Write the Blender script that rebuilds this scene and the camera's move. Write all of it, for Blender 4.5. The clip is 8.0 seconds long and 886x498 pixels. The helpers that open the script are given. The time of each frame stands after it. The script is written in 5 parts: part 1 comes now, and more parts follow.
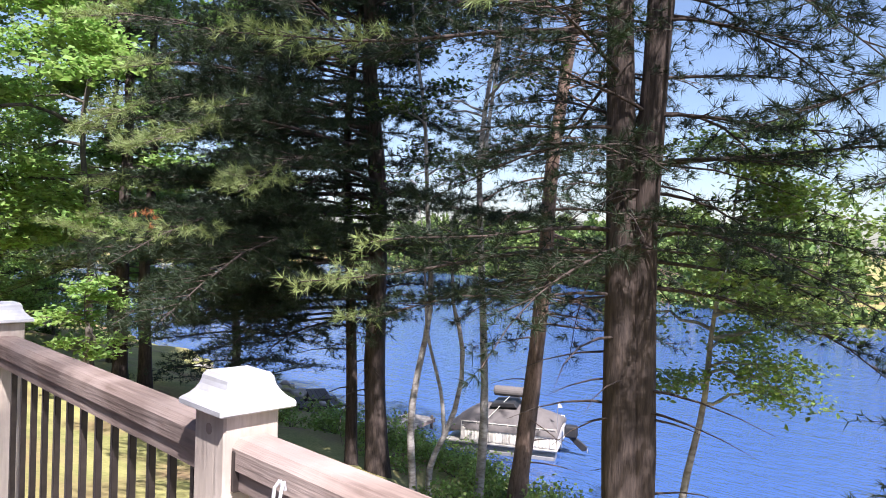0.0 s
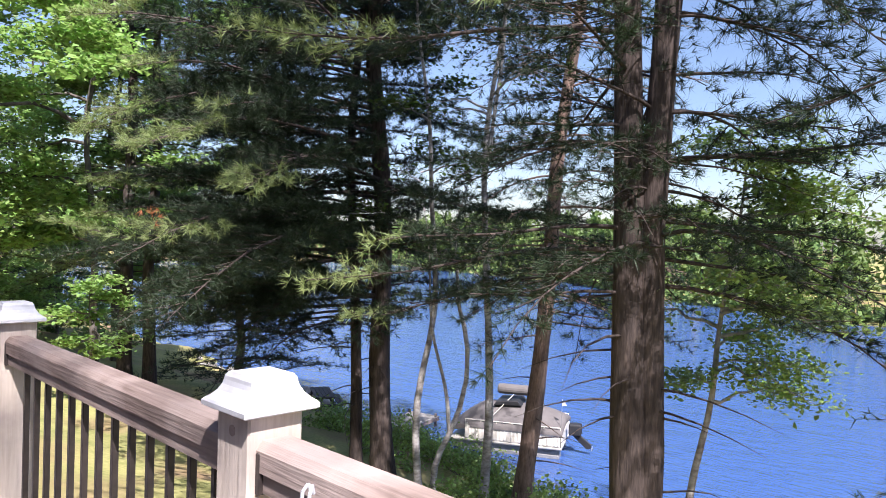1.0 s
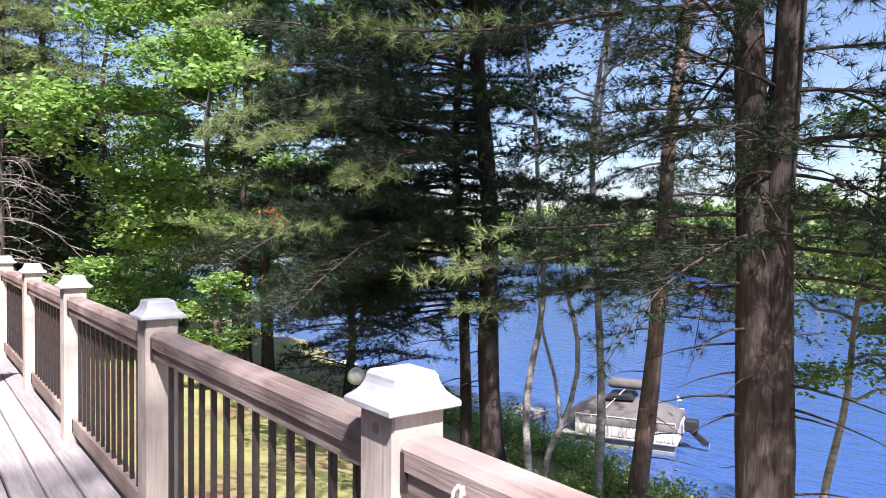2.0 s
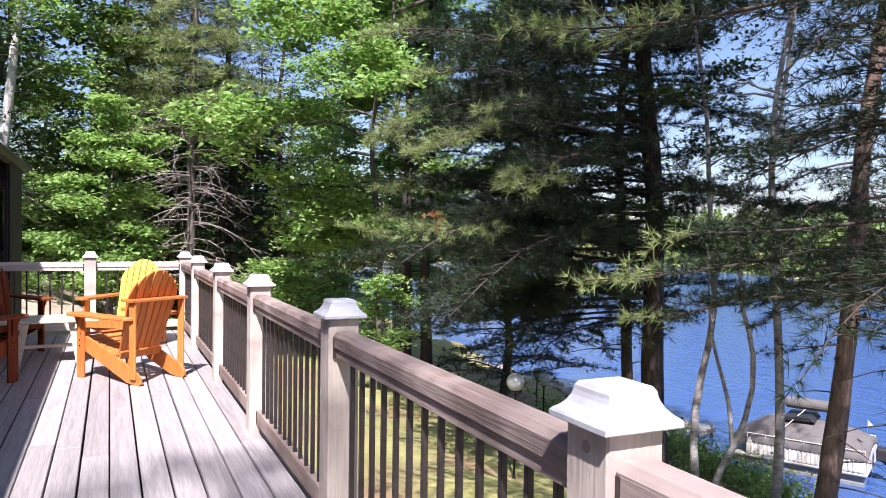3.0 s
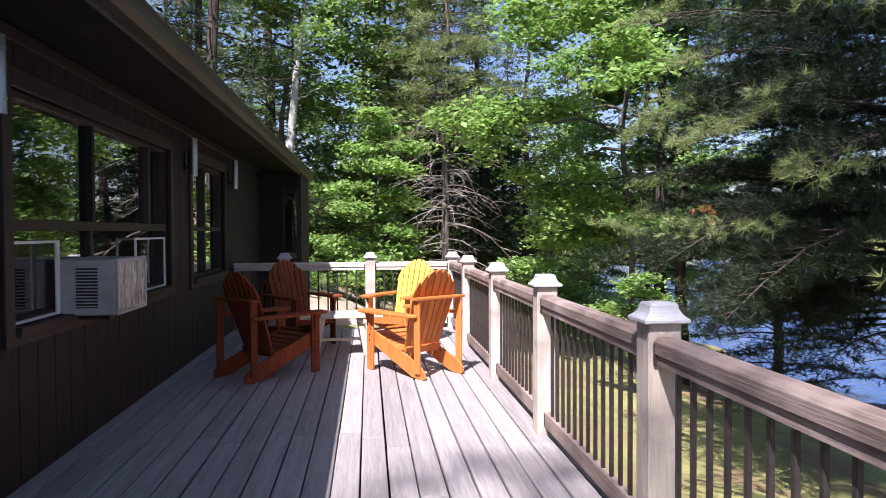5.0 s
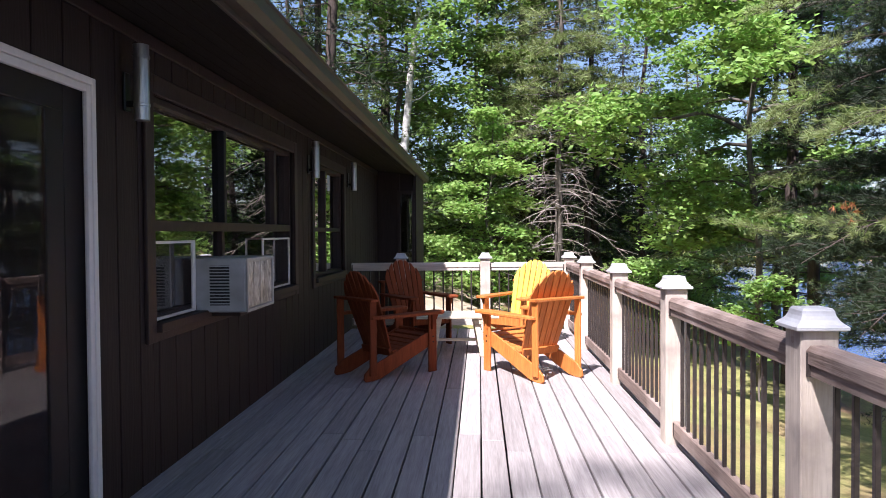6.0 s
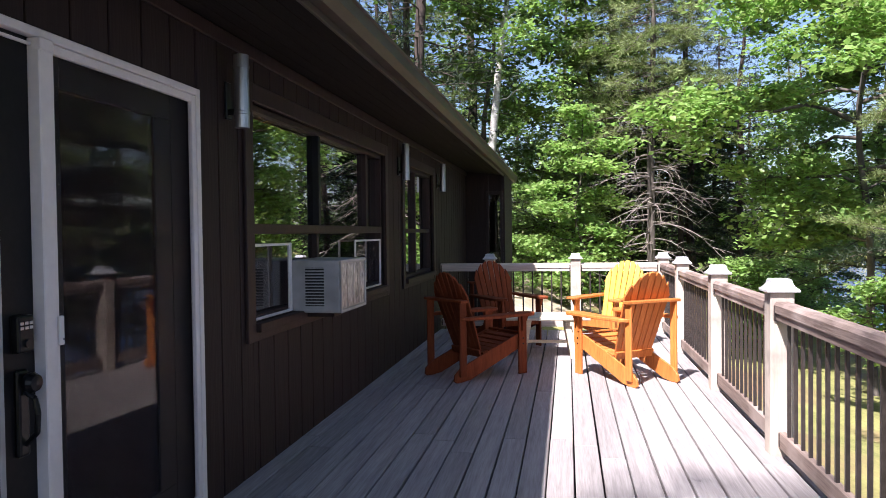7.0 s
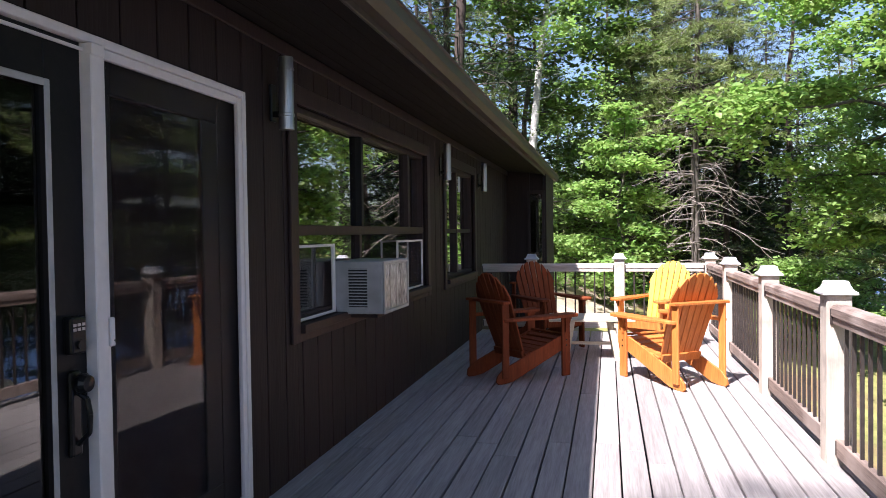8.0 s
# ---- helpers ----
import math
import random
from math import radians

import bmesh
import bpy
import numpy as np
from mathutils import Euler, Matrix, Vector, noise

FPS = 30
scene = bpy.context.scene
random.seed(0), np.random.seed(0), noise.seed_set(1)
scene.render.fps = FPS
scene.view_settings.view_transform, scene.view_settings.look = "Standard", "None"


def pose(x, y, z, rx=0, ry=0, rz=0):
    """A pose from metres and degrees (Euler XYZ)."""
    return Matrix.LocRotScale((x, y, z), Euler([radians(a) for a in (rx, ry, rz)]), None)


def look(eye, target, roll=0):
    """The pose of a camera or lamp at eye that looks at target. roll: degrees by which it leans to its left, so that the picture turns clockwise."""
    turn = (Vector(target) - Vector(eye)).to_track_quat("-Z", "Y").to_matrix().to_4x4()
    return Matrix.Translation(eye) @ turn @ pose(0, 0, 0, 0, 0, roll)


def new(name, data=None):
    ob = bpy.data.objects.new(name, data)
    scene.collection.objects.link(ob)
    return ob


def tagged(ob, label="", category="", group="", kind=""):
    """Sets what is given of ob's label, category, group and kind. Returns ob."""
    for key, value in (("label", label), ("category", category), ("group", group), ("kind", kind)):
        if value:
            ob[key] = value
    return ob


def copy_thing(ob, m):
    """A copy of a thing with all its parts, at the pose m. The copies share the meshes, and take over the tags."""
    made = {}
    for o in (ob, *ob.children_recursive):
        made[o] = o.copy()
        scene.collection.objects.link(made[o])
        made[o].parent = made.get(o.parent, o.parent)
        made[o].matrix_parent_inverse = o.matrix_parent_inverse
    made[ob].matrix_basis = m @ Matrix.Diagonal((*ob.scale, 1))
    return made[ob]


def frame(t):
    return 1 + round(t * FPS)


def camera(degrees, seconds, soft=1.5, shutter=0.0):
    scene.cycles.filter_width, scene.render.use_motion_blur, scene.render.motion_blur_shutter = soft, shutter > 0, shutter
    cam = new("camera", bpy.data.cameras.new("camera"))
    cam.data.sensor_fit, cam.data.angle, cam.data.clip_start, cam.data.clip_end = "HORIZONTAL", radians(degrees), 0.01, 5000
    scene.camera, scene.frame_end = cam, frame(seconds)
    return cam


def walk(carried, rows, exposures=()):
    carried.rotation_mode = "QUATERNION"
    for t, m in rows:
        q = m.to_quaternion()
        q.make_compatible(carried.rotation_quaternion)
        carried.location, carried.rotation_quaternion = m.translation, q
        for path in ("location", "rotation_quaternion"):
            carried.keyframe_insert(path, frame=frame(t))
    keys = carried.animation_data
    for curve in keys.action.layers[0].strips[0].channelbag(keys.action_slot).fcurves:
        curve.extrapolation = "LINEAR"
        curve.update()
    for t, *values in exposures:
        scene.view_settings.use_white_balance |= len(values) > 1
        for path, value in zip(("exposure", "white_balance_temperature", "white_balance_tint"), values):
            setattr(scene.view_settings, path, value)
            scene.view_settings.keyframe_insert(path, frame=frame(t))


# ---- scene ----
cam = camera(63.0, 8.0, soft=0.9)
PATH = [
    (0, (0.570, -0.386, 1.329), (2.069, 1.099, 1.306), 1.8),
    (0.5, (0.565, -0.384, 1.330), (2.066, 1.099, 1.303), 1.8),
    (1, (0.552, -0.332, 1.329), (2.046, 1.157, 1.300), 1.7),
    (1.2, (0.546, -0.307, 1.325), (2.020, 1.202, 1.294), 1.6),
    (2.3, (0.518, -0.210, 1.332), (1.683, 1.548, 1.280), 0.6),
    (2.5, (0.516, -0.173, 1.326), (1.611, 1.630, 1.282), 1.0),
    (3, (0.495, -0.083, 1.315), (1.378, 1.833, 1.270), 0.8),
    (3.5, (0.455, -0.033, 1.313), (1.142, 1.962, 1.267), 0.7),
    (4, (0.395, 0.016, 1.313), (0.920, 2.058, 1.265), 0.5),
    (4.5, (0.311, 0.090, 1.315), (0.685, 2.167, 1.262), 0.0),
    (6, (0.192, 0.236, 1.308), (0.087, 2.343, 1.259), -0.4),
    (6.5, (0.174, 0.254, 1.318), (-0.078, 2.348, 1.268), -0.6),
    (7, (0.170, 0.253, 1.322), (-0.188, 2.332, 1.274), -0.7),
    (7.5, (0.166, 0.255, 1.324), (-0.262, 2.321, 1.277), -0.6),
    (8, (0.140, 0.283, 1.331), (-0.331, 2.340, 1.283), -0.8),
]
walk(cam, [(t, look(e, a, r)) for t, e, a, r in PATH], [(0, 1.40, 6020, 21), (2.5, 1.32, 5900, 22), (4.5, 1.18, 5850, 25), (6.0, 1.32, 5920, 22), (8, 1.52, 6000, 20)])

# ---------- world and sun ----------
SUN_FROM = Vector((-0.345, -0.70, 1.0)).normalized()
world = bpy.data.worlds.new("sky")
scene.world = world
world.use_nodes = True
nt = world.node_tree
sky = nt.nodes.new("ShaderNodeTexSky")
sky.sky_type = "NISHITA"
sky.sun_disc = False
sky.sun_elevation = math.asin(SUN_FROM.z)
sky.sun_rotation = math.atan2(SUN_FROM.x, SUN_FROM.y)
nt.links.new(sky.outputs[0], nt.nodes["Background"].inputs[0])
nt.nodes["Background"].inputs[1].default_value = 0.070
sun = new("sun", bpy.data.lights.new("sun", "SUN"))
sun.data.energy, sun.data.angle, sun.data.color = 5.0, radians(0.6), (1.0, 0.95, 0.87)
sun.matrix_world = look(SUN_FROM * 50, (0, 0, 0))

# ---------- helpers for meshes ----------
class Soup:
    """Vertices and triangles gathered in numpy arrays."""

    def __init__(self):
        self.v, self.f, self.n = [], [], 0

    def add(self, v, f):
        v, f = np.asarray(v, float), np.asarray(f, int)
        self.v.append(v)
        self.f.append(f + self.n)
        self.n += len(v)

    def mesh(self, name, material, smooth=False):
        me = bpy.data.meshes.new(name)
        v, f = np.concatenate(self.v), np.concatenate(self.f)
        me.vertices.add(len(v))
        me.vertices.foreach_set("co", v.ravel())
        me.loops.add(f.size)
        me.loops.foreach_set("vertex_index", f.ravel())
        me.polygons.add(len(f))
        me.polygons.foreach_set("loop_start", np.arange(0, f.size, 3))
        me.polygons.foreach_set("loop_total", np.full(len(f), 3))
        me.update(calc_edges=True)
        if smooth:
            me.polygons.foreach_set("use_smooth", np.ones(len(f), bool))
        me.materials.append(material)
        return me


def tube(soup, pts, radii, sides=6):
    pts = np.asarray(pts, float)
    n = len(pts)
    d = np.gradient(pts, axis=0)
    d /= np.linalg.norm(d, axis=1)[:, None] + 1e-9
    ref = np.where(np.abs(d[:, 2:3]) > 0.8, np.array([[1.0, 0, 0]]), np.array([[0, 0, 1.0]]))
    if np.ptp(ref[:, 0]) > 0:
        ref[:] = (0.83, 0.55, 0.05)
    a = np.cross(d, ref)
    a /= np.linalg.norm(a, axis=1)[:, None] + 1e-9
    b = np.cross(d, a)
    ang = np.arange(sides) * 2 * np.pi / sides
    r = np.asarray(radii, float)
    r = r[:, None] if r.ndim == 1 else r
    v = pts[:, None, :] + (r * np.cos(ang))[:, :, None] * a[:, None, :] + (r * np.sin(ang))[:, :, None] * b[:, None, :]
    i, j = np.meshgrid(np.arange(n - 1), np.arange(sides), indexing="ij")
    k = (j + 1) % sides
    p, q, s, t = i * sides + j, i * sides + k, (i + 1) * sides + k, (i + 1) * sides + j
    f = np.concatenate([np.stack([p, q, s], -1).reshape(-1, 3), np.stack([p, s, t], -1).reshape(-1, 3)])
    soup.add(v.reshape(-1, 3), f)


def unit(v):
    return v / (np.linalg.norm(v, axis=-1, keepdims=True) + 1e-9)


def needles(soup, rng, centres, dirs, count, length, width):
    """Bunches of thin blades that fan out from each centre."""
    c = np.repeat(centres, count, axis=0)
    d = np.repeat(dirs, count, axis=0)
    n = len(c)
    d = unit(d * 0.75 + rng.normal(0, 0.55, (n, 3)) + np.array([0, 0, 0.12]))
    side = unit(np.cross(d, rng.normal(0, 1, (n, 3))))
    ln = length * rng.uniform(0.65, 1.25, (n, 1))
    w = width * rng.uniform(0.7, 1.2, (n, 1))
    v = np.stack([c - side * w * 0.5, c + side * w * 0.5, c + d * ln], 1).reshape(-1, 3)
    soup.add(v, np.arange(3 * n).reshape(-1, 3))


def leaves(soup, rng, centres, size, flat=0.6):
    """Folded pointed leaves, mostly lying flat."""
    n = len(centres)
    nrm = unit(rng.normal(0, 1, (n, 3)) * (1 - flat) + np.array([0, 0, 1.0]) * flat)
    a = unit(np.cross(nrm, rng.normal(0, 1, (n, 3))))
    b = np.cross(nrm, a)
    s = size * rng.uniform(0.6, 1.3, (n, 1))
    fold = nrm * s * rng.uniform(0.05, 0.25, (n, 1))
    p0, p1 = centres - a * s * 0.55, centres + a * s * 0.6
    q0, q1 = centres + b * s * 0.42 + fold, centres - b * s * 0.42 + fold
    v = np.stack([p0, q0, p1, q1], 1).reshape(-1, 3)
    i = np.arange(n)[:, None] * 4
    soup.add(v, np.concatenate([i + [0, 2, 1], i + [0, 3, 2]]))


def part(name, bm, material, parent=None, label="", smooth=False):
    """Links a bmesh as one mesh object under a thing or a part."""
    me = bpy.data.meshes.new(name)
    bm.to_mesh(me)
    bm.free()
    me.materials.append(material)
    if smooth:
        for p in me.polygons:
            p.use_smooth = True
    ob = new(name, me)
    if parent is not None:
        ob.parent = parent
    return tagged(ob, label)


def mesh_part(name, me, parent=None, label=""):
    ob = new(name, me)
    if parent is not None:
        ob.parent = parent
    return tagged(ob, label)


def thing(name, m, label, category, group="", kind=""):
    ob = new(name)
    ob.empty_display_size = 0.1
    ob.matrix_world = m
    return tagged(ob, label, category, group, kind)


def box(x0, x1, y0, y1, z0, z1, bevel=0.0, seg=1, bm=None):
    bm = bm or bmesh.new()
    r = bmesh.ops.create_cube(bm, size=1.0)
    vs = r["verts"]
    for v in vs:
        v.co = Vector(((x0 + x1) / 2 + v.co.x * (x1 - x0), (y0 + y1) / 2 + v.co.y * (y1 - y0), (z0 + z1) / 2 + v.co.z * (z1 - z0)))
    if bevel:
        es = list({e for v in vs for e in v.link_edges})
        bmesh.ops.bevel(bm, geom=es, offset=bevel, segments=seg, affect="EDGES", profile=0.5)
    return bm


def prism(pts, axis, a0, a1, bevel=0.0, bm=None):
    """A flat outline pulled out along an axis. axis x: points are (y, z); y: (x, z); z: (x, y)."""
    bm = bm or bmesh.new()
    put = {"x": lambda p, a: (a, p[0], p[1]), "y": lambda p, a: (p[0], a, p[1]), "z": lambda p, a: (p[0], p[1], a)}[axis]
    lo = [bm.verts.new(put(p, a0)) for p in pts]
    hi = [bm.verts.new(put(p, a1)) for p in pts]
    n = len(pts)
    fs = [bm.faces.new(lo), bm.faces.new(hi[::-1])]
    for i in range(n):
        fs.append(bm.faces.new((lo[i], hi[i], hi[(i + 1) % n], lo[(i + 1) % n])))
    bmesh.ops.recalc_face_normals(bm, faces=fs)
    if bevel:
        es = list({e for f in fs[:2] for e in f.edges})
        bmesh.ops.bevel(bm, geom=es, offset=bevel, segments=1, affect="EDGES", profile=0.5)
    return bm


def rod(p, q, r, sides=10, r2=None, bm=None):
    bm = bm or bmesh.new()
    p, q = Vector(p), Vector(q)
    d = q - p
    m = Matrix.Translation((p + q) / 2) @ d.to_track_quat("Z", "Y").to_matrix().to_4x4()
    bmesh.ops.create_cone(bm, cap_ends=True, segments=sides, radius1=r, radius2=r if r2 is None else r2, depth=d.length, matrix=m)
    return bm


def lathe(profile, sides=24, bm=None, at=(0, 0, 0)):
    """Profile of (radius, height) turned about z."""
    bm = bm or bmesh.new()
    rings = []
    for r, z in profile:
        rings.append([bm.verts.new((at[0] + r * math.cos(2 * math.pi * k / sides), at[1] + r * math.sin(2 * math.pi * k / sides), at[2] + z)) for k in range(sides)])
    for a, b in zip(rings, rings[1:]):
        for k in range(sides):
            bm.faces.new((a[k], a[(k + 1) % sides], b[(k + 1) % sides], b[k]))
    bm.faces.new(rings[0][::-1])
    bm.faces.new(rings[-1])
    return bm


# ---------- materials ----------
def material(name, a, b, rough=0.7, scale=3.0, stretch=(1, 1, 1), bump=0.15, fine=40.0, metal=0.0, spec=0.4, coords="Object", vary=0.0,
             translucent=0.0, island=0.0, dirt=None, dirt_scale=1.2, coat=0.0):
    """Two colours mixed by noise at two scales, with fine relief. vary: spread of value from piece to piece. dirt: a third colour in patches."""
    m = bpy.data.materials.new(name)
    m.use_nodes = True
    t = m.node_tree
    n, l = t.nodes, t.links
    bsdf = n["Principled BSDF"]
    tc = n.new("ShaderNodeTexCoord")
    mp = n.new("ShaderNodeMapping")
    mp.inputs["Scale"].default_value = stretch
    l.new(tc.outputs[coords], mp.inputs["Vector"])
    vec = mp.outputs["Vector"]
    info = n.new("ShaderNodeObjectInfo")
    if vary:
        shift = n.new("ShaderNodeVectorMath")
        shift.operation = "ADD"
        mul = n.new("ShaderNodeMath")
        mul.operation = "MULTIPLY"
        mul.inputs[1].default_value = 37.0
        l.new(info.outputs["Random"], mul.inputs[0])
        l.new(vec, shift.inputs[0])
        l.new(mul.outputs[0], shift.inputs[1])
        vec = shift.outputs["Vector"]
    big, small = n.new("ShaderNodeTexNoise"), n.new("ShaderNodeTexNoise")
    big.inputs["Scale"].default_value, big.inputs["Detail"].default_value = scale, 4
    small.inputs["Scale"].default_value, small.inputs["Detail"].default_value = fine, 3
    l.new(vec, big.inputs["Vector"])
    l.new(vec, small.inputs["Vector"])
    mixf = n.new("ShaderNodeMix")
    mixf.inputs[0].default_value = 0.45
    l.new(big.outputs["Fac"], mixf.inputs[2])
    l.new(small.outputs["Fac"], mixf.inputs[3])
    ramp = n.new("ShaderNodeValToRGB")
    ramp.color_ramp.elements[0].position, ramp.color_ramp.elements[1].position = 0.34, 0.66
    ramp.color_ramp.elements[0].color, ramp.color_ramp.elements[1].color = (*a, 1), (*b, 1)
    l.new(mixf.outputs[0], ramp.inputs["Fac"])
    col = ramp.outputs["Color"]
    if dirt:
        dn = n.new("ShaderNodeTexNoise")
        dn.inputs["Scale"].default_value, dn.inputs["Detail"].default_value = dirt_scale, 6
        l.new(tc.outputs[coords], dn.inputs["Vector"])
        dr = n.new("ShaderNodeValToRGB")
        dr.color_ramp.elements[0].position, dr.color_ramp.elements[1].position = 0.48, 0.66
        l.new(dn.outputs["Fac"], dr.inputs["Fac"])
        dm = n.new("ShaderNodeMix")
        dm.data_type = "RGBA"
        l.new(dr.outputs["Color"], dm.inputs[0])
        l.new(col, dm.inputs[6])
        dm.inputs[7].default_value = (*dirt, 1)
        col = dm.outputs[2]
    if vary or island:
        hs = n.new("ShaderNodeHueSaturation")
        rnd = info.outputs["Random"]
        if island:
            rnd = n.new("ShaderNodeNewGeometry").outputs["Random Per Island"]
        mr = n.new("ShaderNodeMapRange")
        k = island or vary
        mr.inputs["To Min"].default_value, mr.inputs["To Max"].default_value = 1 - k, 1 + k
        l.new(rnd, mr.inputs["Value"])
        l.new(mr.outputs[0], hs.inputs["Value"])
        if island:
            mh = n.new("ShaderNodeMapRange")
            mh.inputs["To Min"].default_value, mh.inputs["To Max"].default_value = 0.485, 0.515
            l.new(rnd, mh.inputs["Value"])
            l.new(mh.outputs[0], hs.inputs["Hue"])
        l.new(col, hs.inputs["Color"])
        col = hs.outputs["Color"]
    l.new(col, bsdf.inputs["Base Color"])
    bsdf.inputs["Roughness"].default_value = rough
    bsdf.inputs["Metallic"].default_value = metal
    bsdf.inputs["Specular IOR Level"].default_value = spec
    bsdf.inputs["Coat Weight"].default_value = coat
    if bump:
        bp = n.new("ShaderNodeBump")
        bp.inputs["Strength"].default_value, bp.inputs["Distance"].default_value = bump, 0.02
        l.new(mixf.outputs[0], bp.inputs["Height"])
        l.new(bp.outputs["Normal"], bsdf.inputs["Normal"])
    if translucent:
        tr = n.new("ShaderNodeBsdfTranslucent")
        gain = n.new("ShaderNodeHueSaturation")
        gain.inputs["Value"].default_value, gain.inputs["Saturation"].default_value = 1.5, 1.1
        l.new(col, gain.inputs["Color"])
        l.new(gain.outputs["Color"], tr.inputs["Color"])
        mx = n.new("ShaderNodeMixShader")
        mx.inputs[0].default_value = translucent
        l.new(bsdf.outputs[0], mx.inputs[1])
        l.new(tr.outputs[0], mx.inputs[2])
        l.new(mx.outputs[0], n["Material Output"].inputs["Surface"])
    return m


def glass_material(name, tint=(1, 1, 1), gloss=1.0):
    m = bpy.data.materials.new(name)
    m.use_nodes = True
    n, l = m.node_tree.nodes, m.node_tree.links
    n.remove(n["Principled BSDF"])
    fr, tr, gl, mx = n.new("ShaderNodeFresnel"), n.new("ShaderNodeBsdfTransparent"), n.new("ShaderNodeBsdfGlossy"), n.new("ShaderNodeMixShader")
    fr.inputs["IOR"].default_value = 1.5
    k = n.new("ShaderNodeMath")
    k.operation, k.use_clamp = "MULTIPLY", True
    k.inputs[1].default_value = gloss
    l.new(fr.outputs[0], k.inputs[0])
    tr.inputs["Color"].default_value = (*tint, 1)
    gl.inputs["Roughness"].default_value = 0.015
    l.new(k.outputs[0], mx.inputs[0])
    l.new(tr.outputs[0], mx.inputs[1])
    l.new(gl.outputs[0], mx.inputs[2])
    l.new(mx.outputs[0], n["Material Output"].inputs["Surface"])
    return m


DECK = material("weathered_deck_wood", (0.25, 0.222, 0.212), (0.40, 0.362, 0.348), 0.8, 2.5, (14, 0.7, 14), 0.25, 9.0, vary=0.13)
POST = material("weathered_post_wood", (0.48, 0.40, 0.325), (0.68, 0.59, 0.50), 0.8, 2.0, (9, 9, 0.6), 0.25, 10.0, vary=0.12, dirt=(0.36, 0.30, 0.26), dirt_scale=4.0)
# RAIL is darkened for the long rails' shaded sides, RAIL_X brightened for sun.
RAIL = material("shaded_side_rail_wood", (0.15, 0.105, 0.085), (0.33, 0.25, 0.21), 0.75, 2.5, (12, 0.6, 12), 0.3, 9.0, vary=0.12, dirt=(0.38, 0.30, 0.26), dirt_scale=2.5)
RAIL_X = material("sunlit_cross_rail_wood", (0.44, 0.37, 0.31), (0.62, 0.54, 0.47), 0.75, 2.5, (0.6, 12, 12), 0.3, 9.0, vary=0.12)
CAP = material("white_cap_paint", (0.46, 0.46, 0.48), (0.57, 0.57, 0.58), 0.5, 6.0, (1, 1, 1), 0.06, 60.0, dirt=(0.44, 0.43, 0.43), dirt_scale=7.0)
BALUSTER = material("dark_bronze_metal", (0.035, 0.028, 0.026), (0.07, 0.055, 0.05), 0.4, 8.0, bump=0.05, metal=0.3)
SIDING = material("dark_brown_stain", (0.0135, 0.0072, 0.0065), (0.028, 0.0155, 0.0135), 0.7, 2.0, (6, 6, 0.5), 0.25, 12.0, vary=0.12)
TRIM = material("brown_trim_paint", (0.022, 0.012, 0.0105), (0.042, 0.024, 0.021), 0.55, 3.0, (4, 4, 1), 0.12, 20.0)
# Soffit stain darkened below the siding's, as shade under the eave.
SOFFIT_DARK = material("shade_darkened_soffit_stain", (0.007, 0.005, 0.005), (0.014, 0.010, 0.009), 0.8, 2.0, (6, 0.5, 6), 0.2, 12.0, spec=0.2)
FASCIA = material("brown_gutter_paint", (0.034, 0.026, 0.021), (0.066, 0.052, 0.042), 0.5, 2.0, (1, 0.3, 1), 0.08, 25.0)
SHINGLE = material("asphalt_shingle", (0.05, 0.045, 0.04), (0.12, 0.11, 0.10), 0.9, 6.0, bump=0.4, fine=90.0, vary=0.2)
WHITE_FRAME = material("white_aluminium_frame", (0.77, 0.715, 0.68), (0.86, 0.80, 0.765), 0.45, 3.0, bump=0.04, fine=30.0)
BLACK_PAINT = material("black_door_paint", (0.006, 0.0055, 0.006), (0.012, 0.011, 0.0115), 0.5, 4.0, bump=0.05, spec=0.25)
BLACK_METAL = material("black_lock_metal", (0.012, 0.012, 0.013), (0.03, 0.03, 0.03), 0.3, 12.0, metal=0.6, bump=0.05)
AC_PLASTIC = material("beige_metal_casing", (0.40, 0.39, 0.375), (0.50, 0.49, 0.475), 0.45, 3.0, bump=0.05, dirt=(0.35, 0.335, 0.31), dirt_scale=5.0)
AC_DARK = material("dark_vent_void", (0.012, 0.012, 0.012), (0.03, 0.03, 0.03), 0.7, 12.0)
COIL = material("dented_coil_fins", (0.05, 0.05, 0.055), (0.75, 0.75, 0.77), 0.35, 16.0, (1, 1, 0.5), 0.5, 45.0, metal=0.25)
STEEL = material("brushed_steel", (0.40, 0.40, 0.42), (0.58, 0.58, 0.60), 0.32, 6.0, (8, 8, 0.5), 0.05, 30.0, metal=0.9)
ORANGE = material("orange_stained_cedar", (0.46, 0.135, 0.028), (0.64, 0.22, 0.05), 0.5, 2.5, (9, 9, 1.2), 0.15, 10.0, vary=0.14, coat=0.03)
YELLOW = material("yellow_stained_cedar", (0.70, 0.44, 0.045), (0.86, 0.60, 0.08), 0.5, 2.5, (9, 9, 1.2), 0.12, 10.0, vary=0.10, coat=0.15)
# Red-brown stain taken darker still, for the two chairs in house shade.
REDWOOD = material("shade_darkened_red_brown_cedar", (0.15, 0.036, 0.013), (0.245, 0.062, 0.022), 0.7, 2.5, (9, 9, 1.2), 0.15, 10.0, vary=0.14, spec=0.15)
TABLE_WOOD = material("pale_unpainted_wood", (0.50, 0.42, 0.30), (0.68, 0.60, 0.46), 0.75, 2.5, (1.2, 9, 9), 0.2, 10.0, vary=0.1)
BARK_PINE = material("pine_bark", (0.022, 0.016, 0.014), (0.092, 0.068, 0.056), 0.9, 3.0, (6, 6, 0.9), 1.0, 9.0)
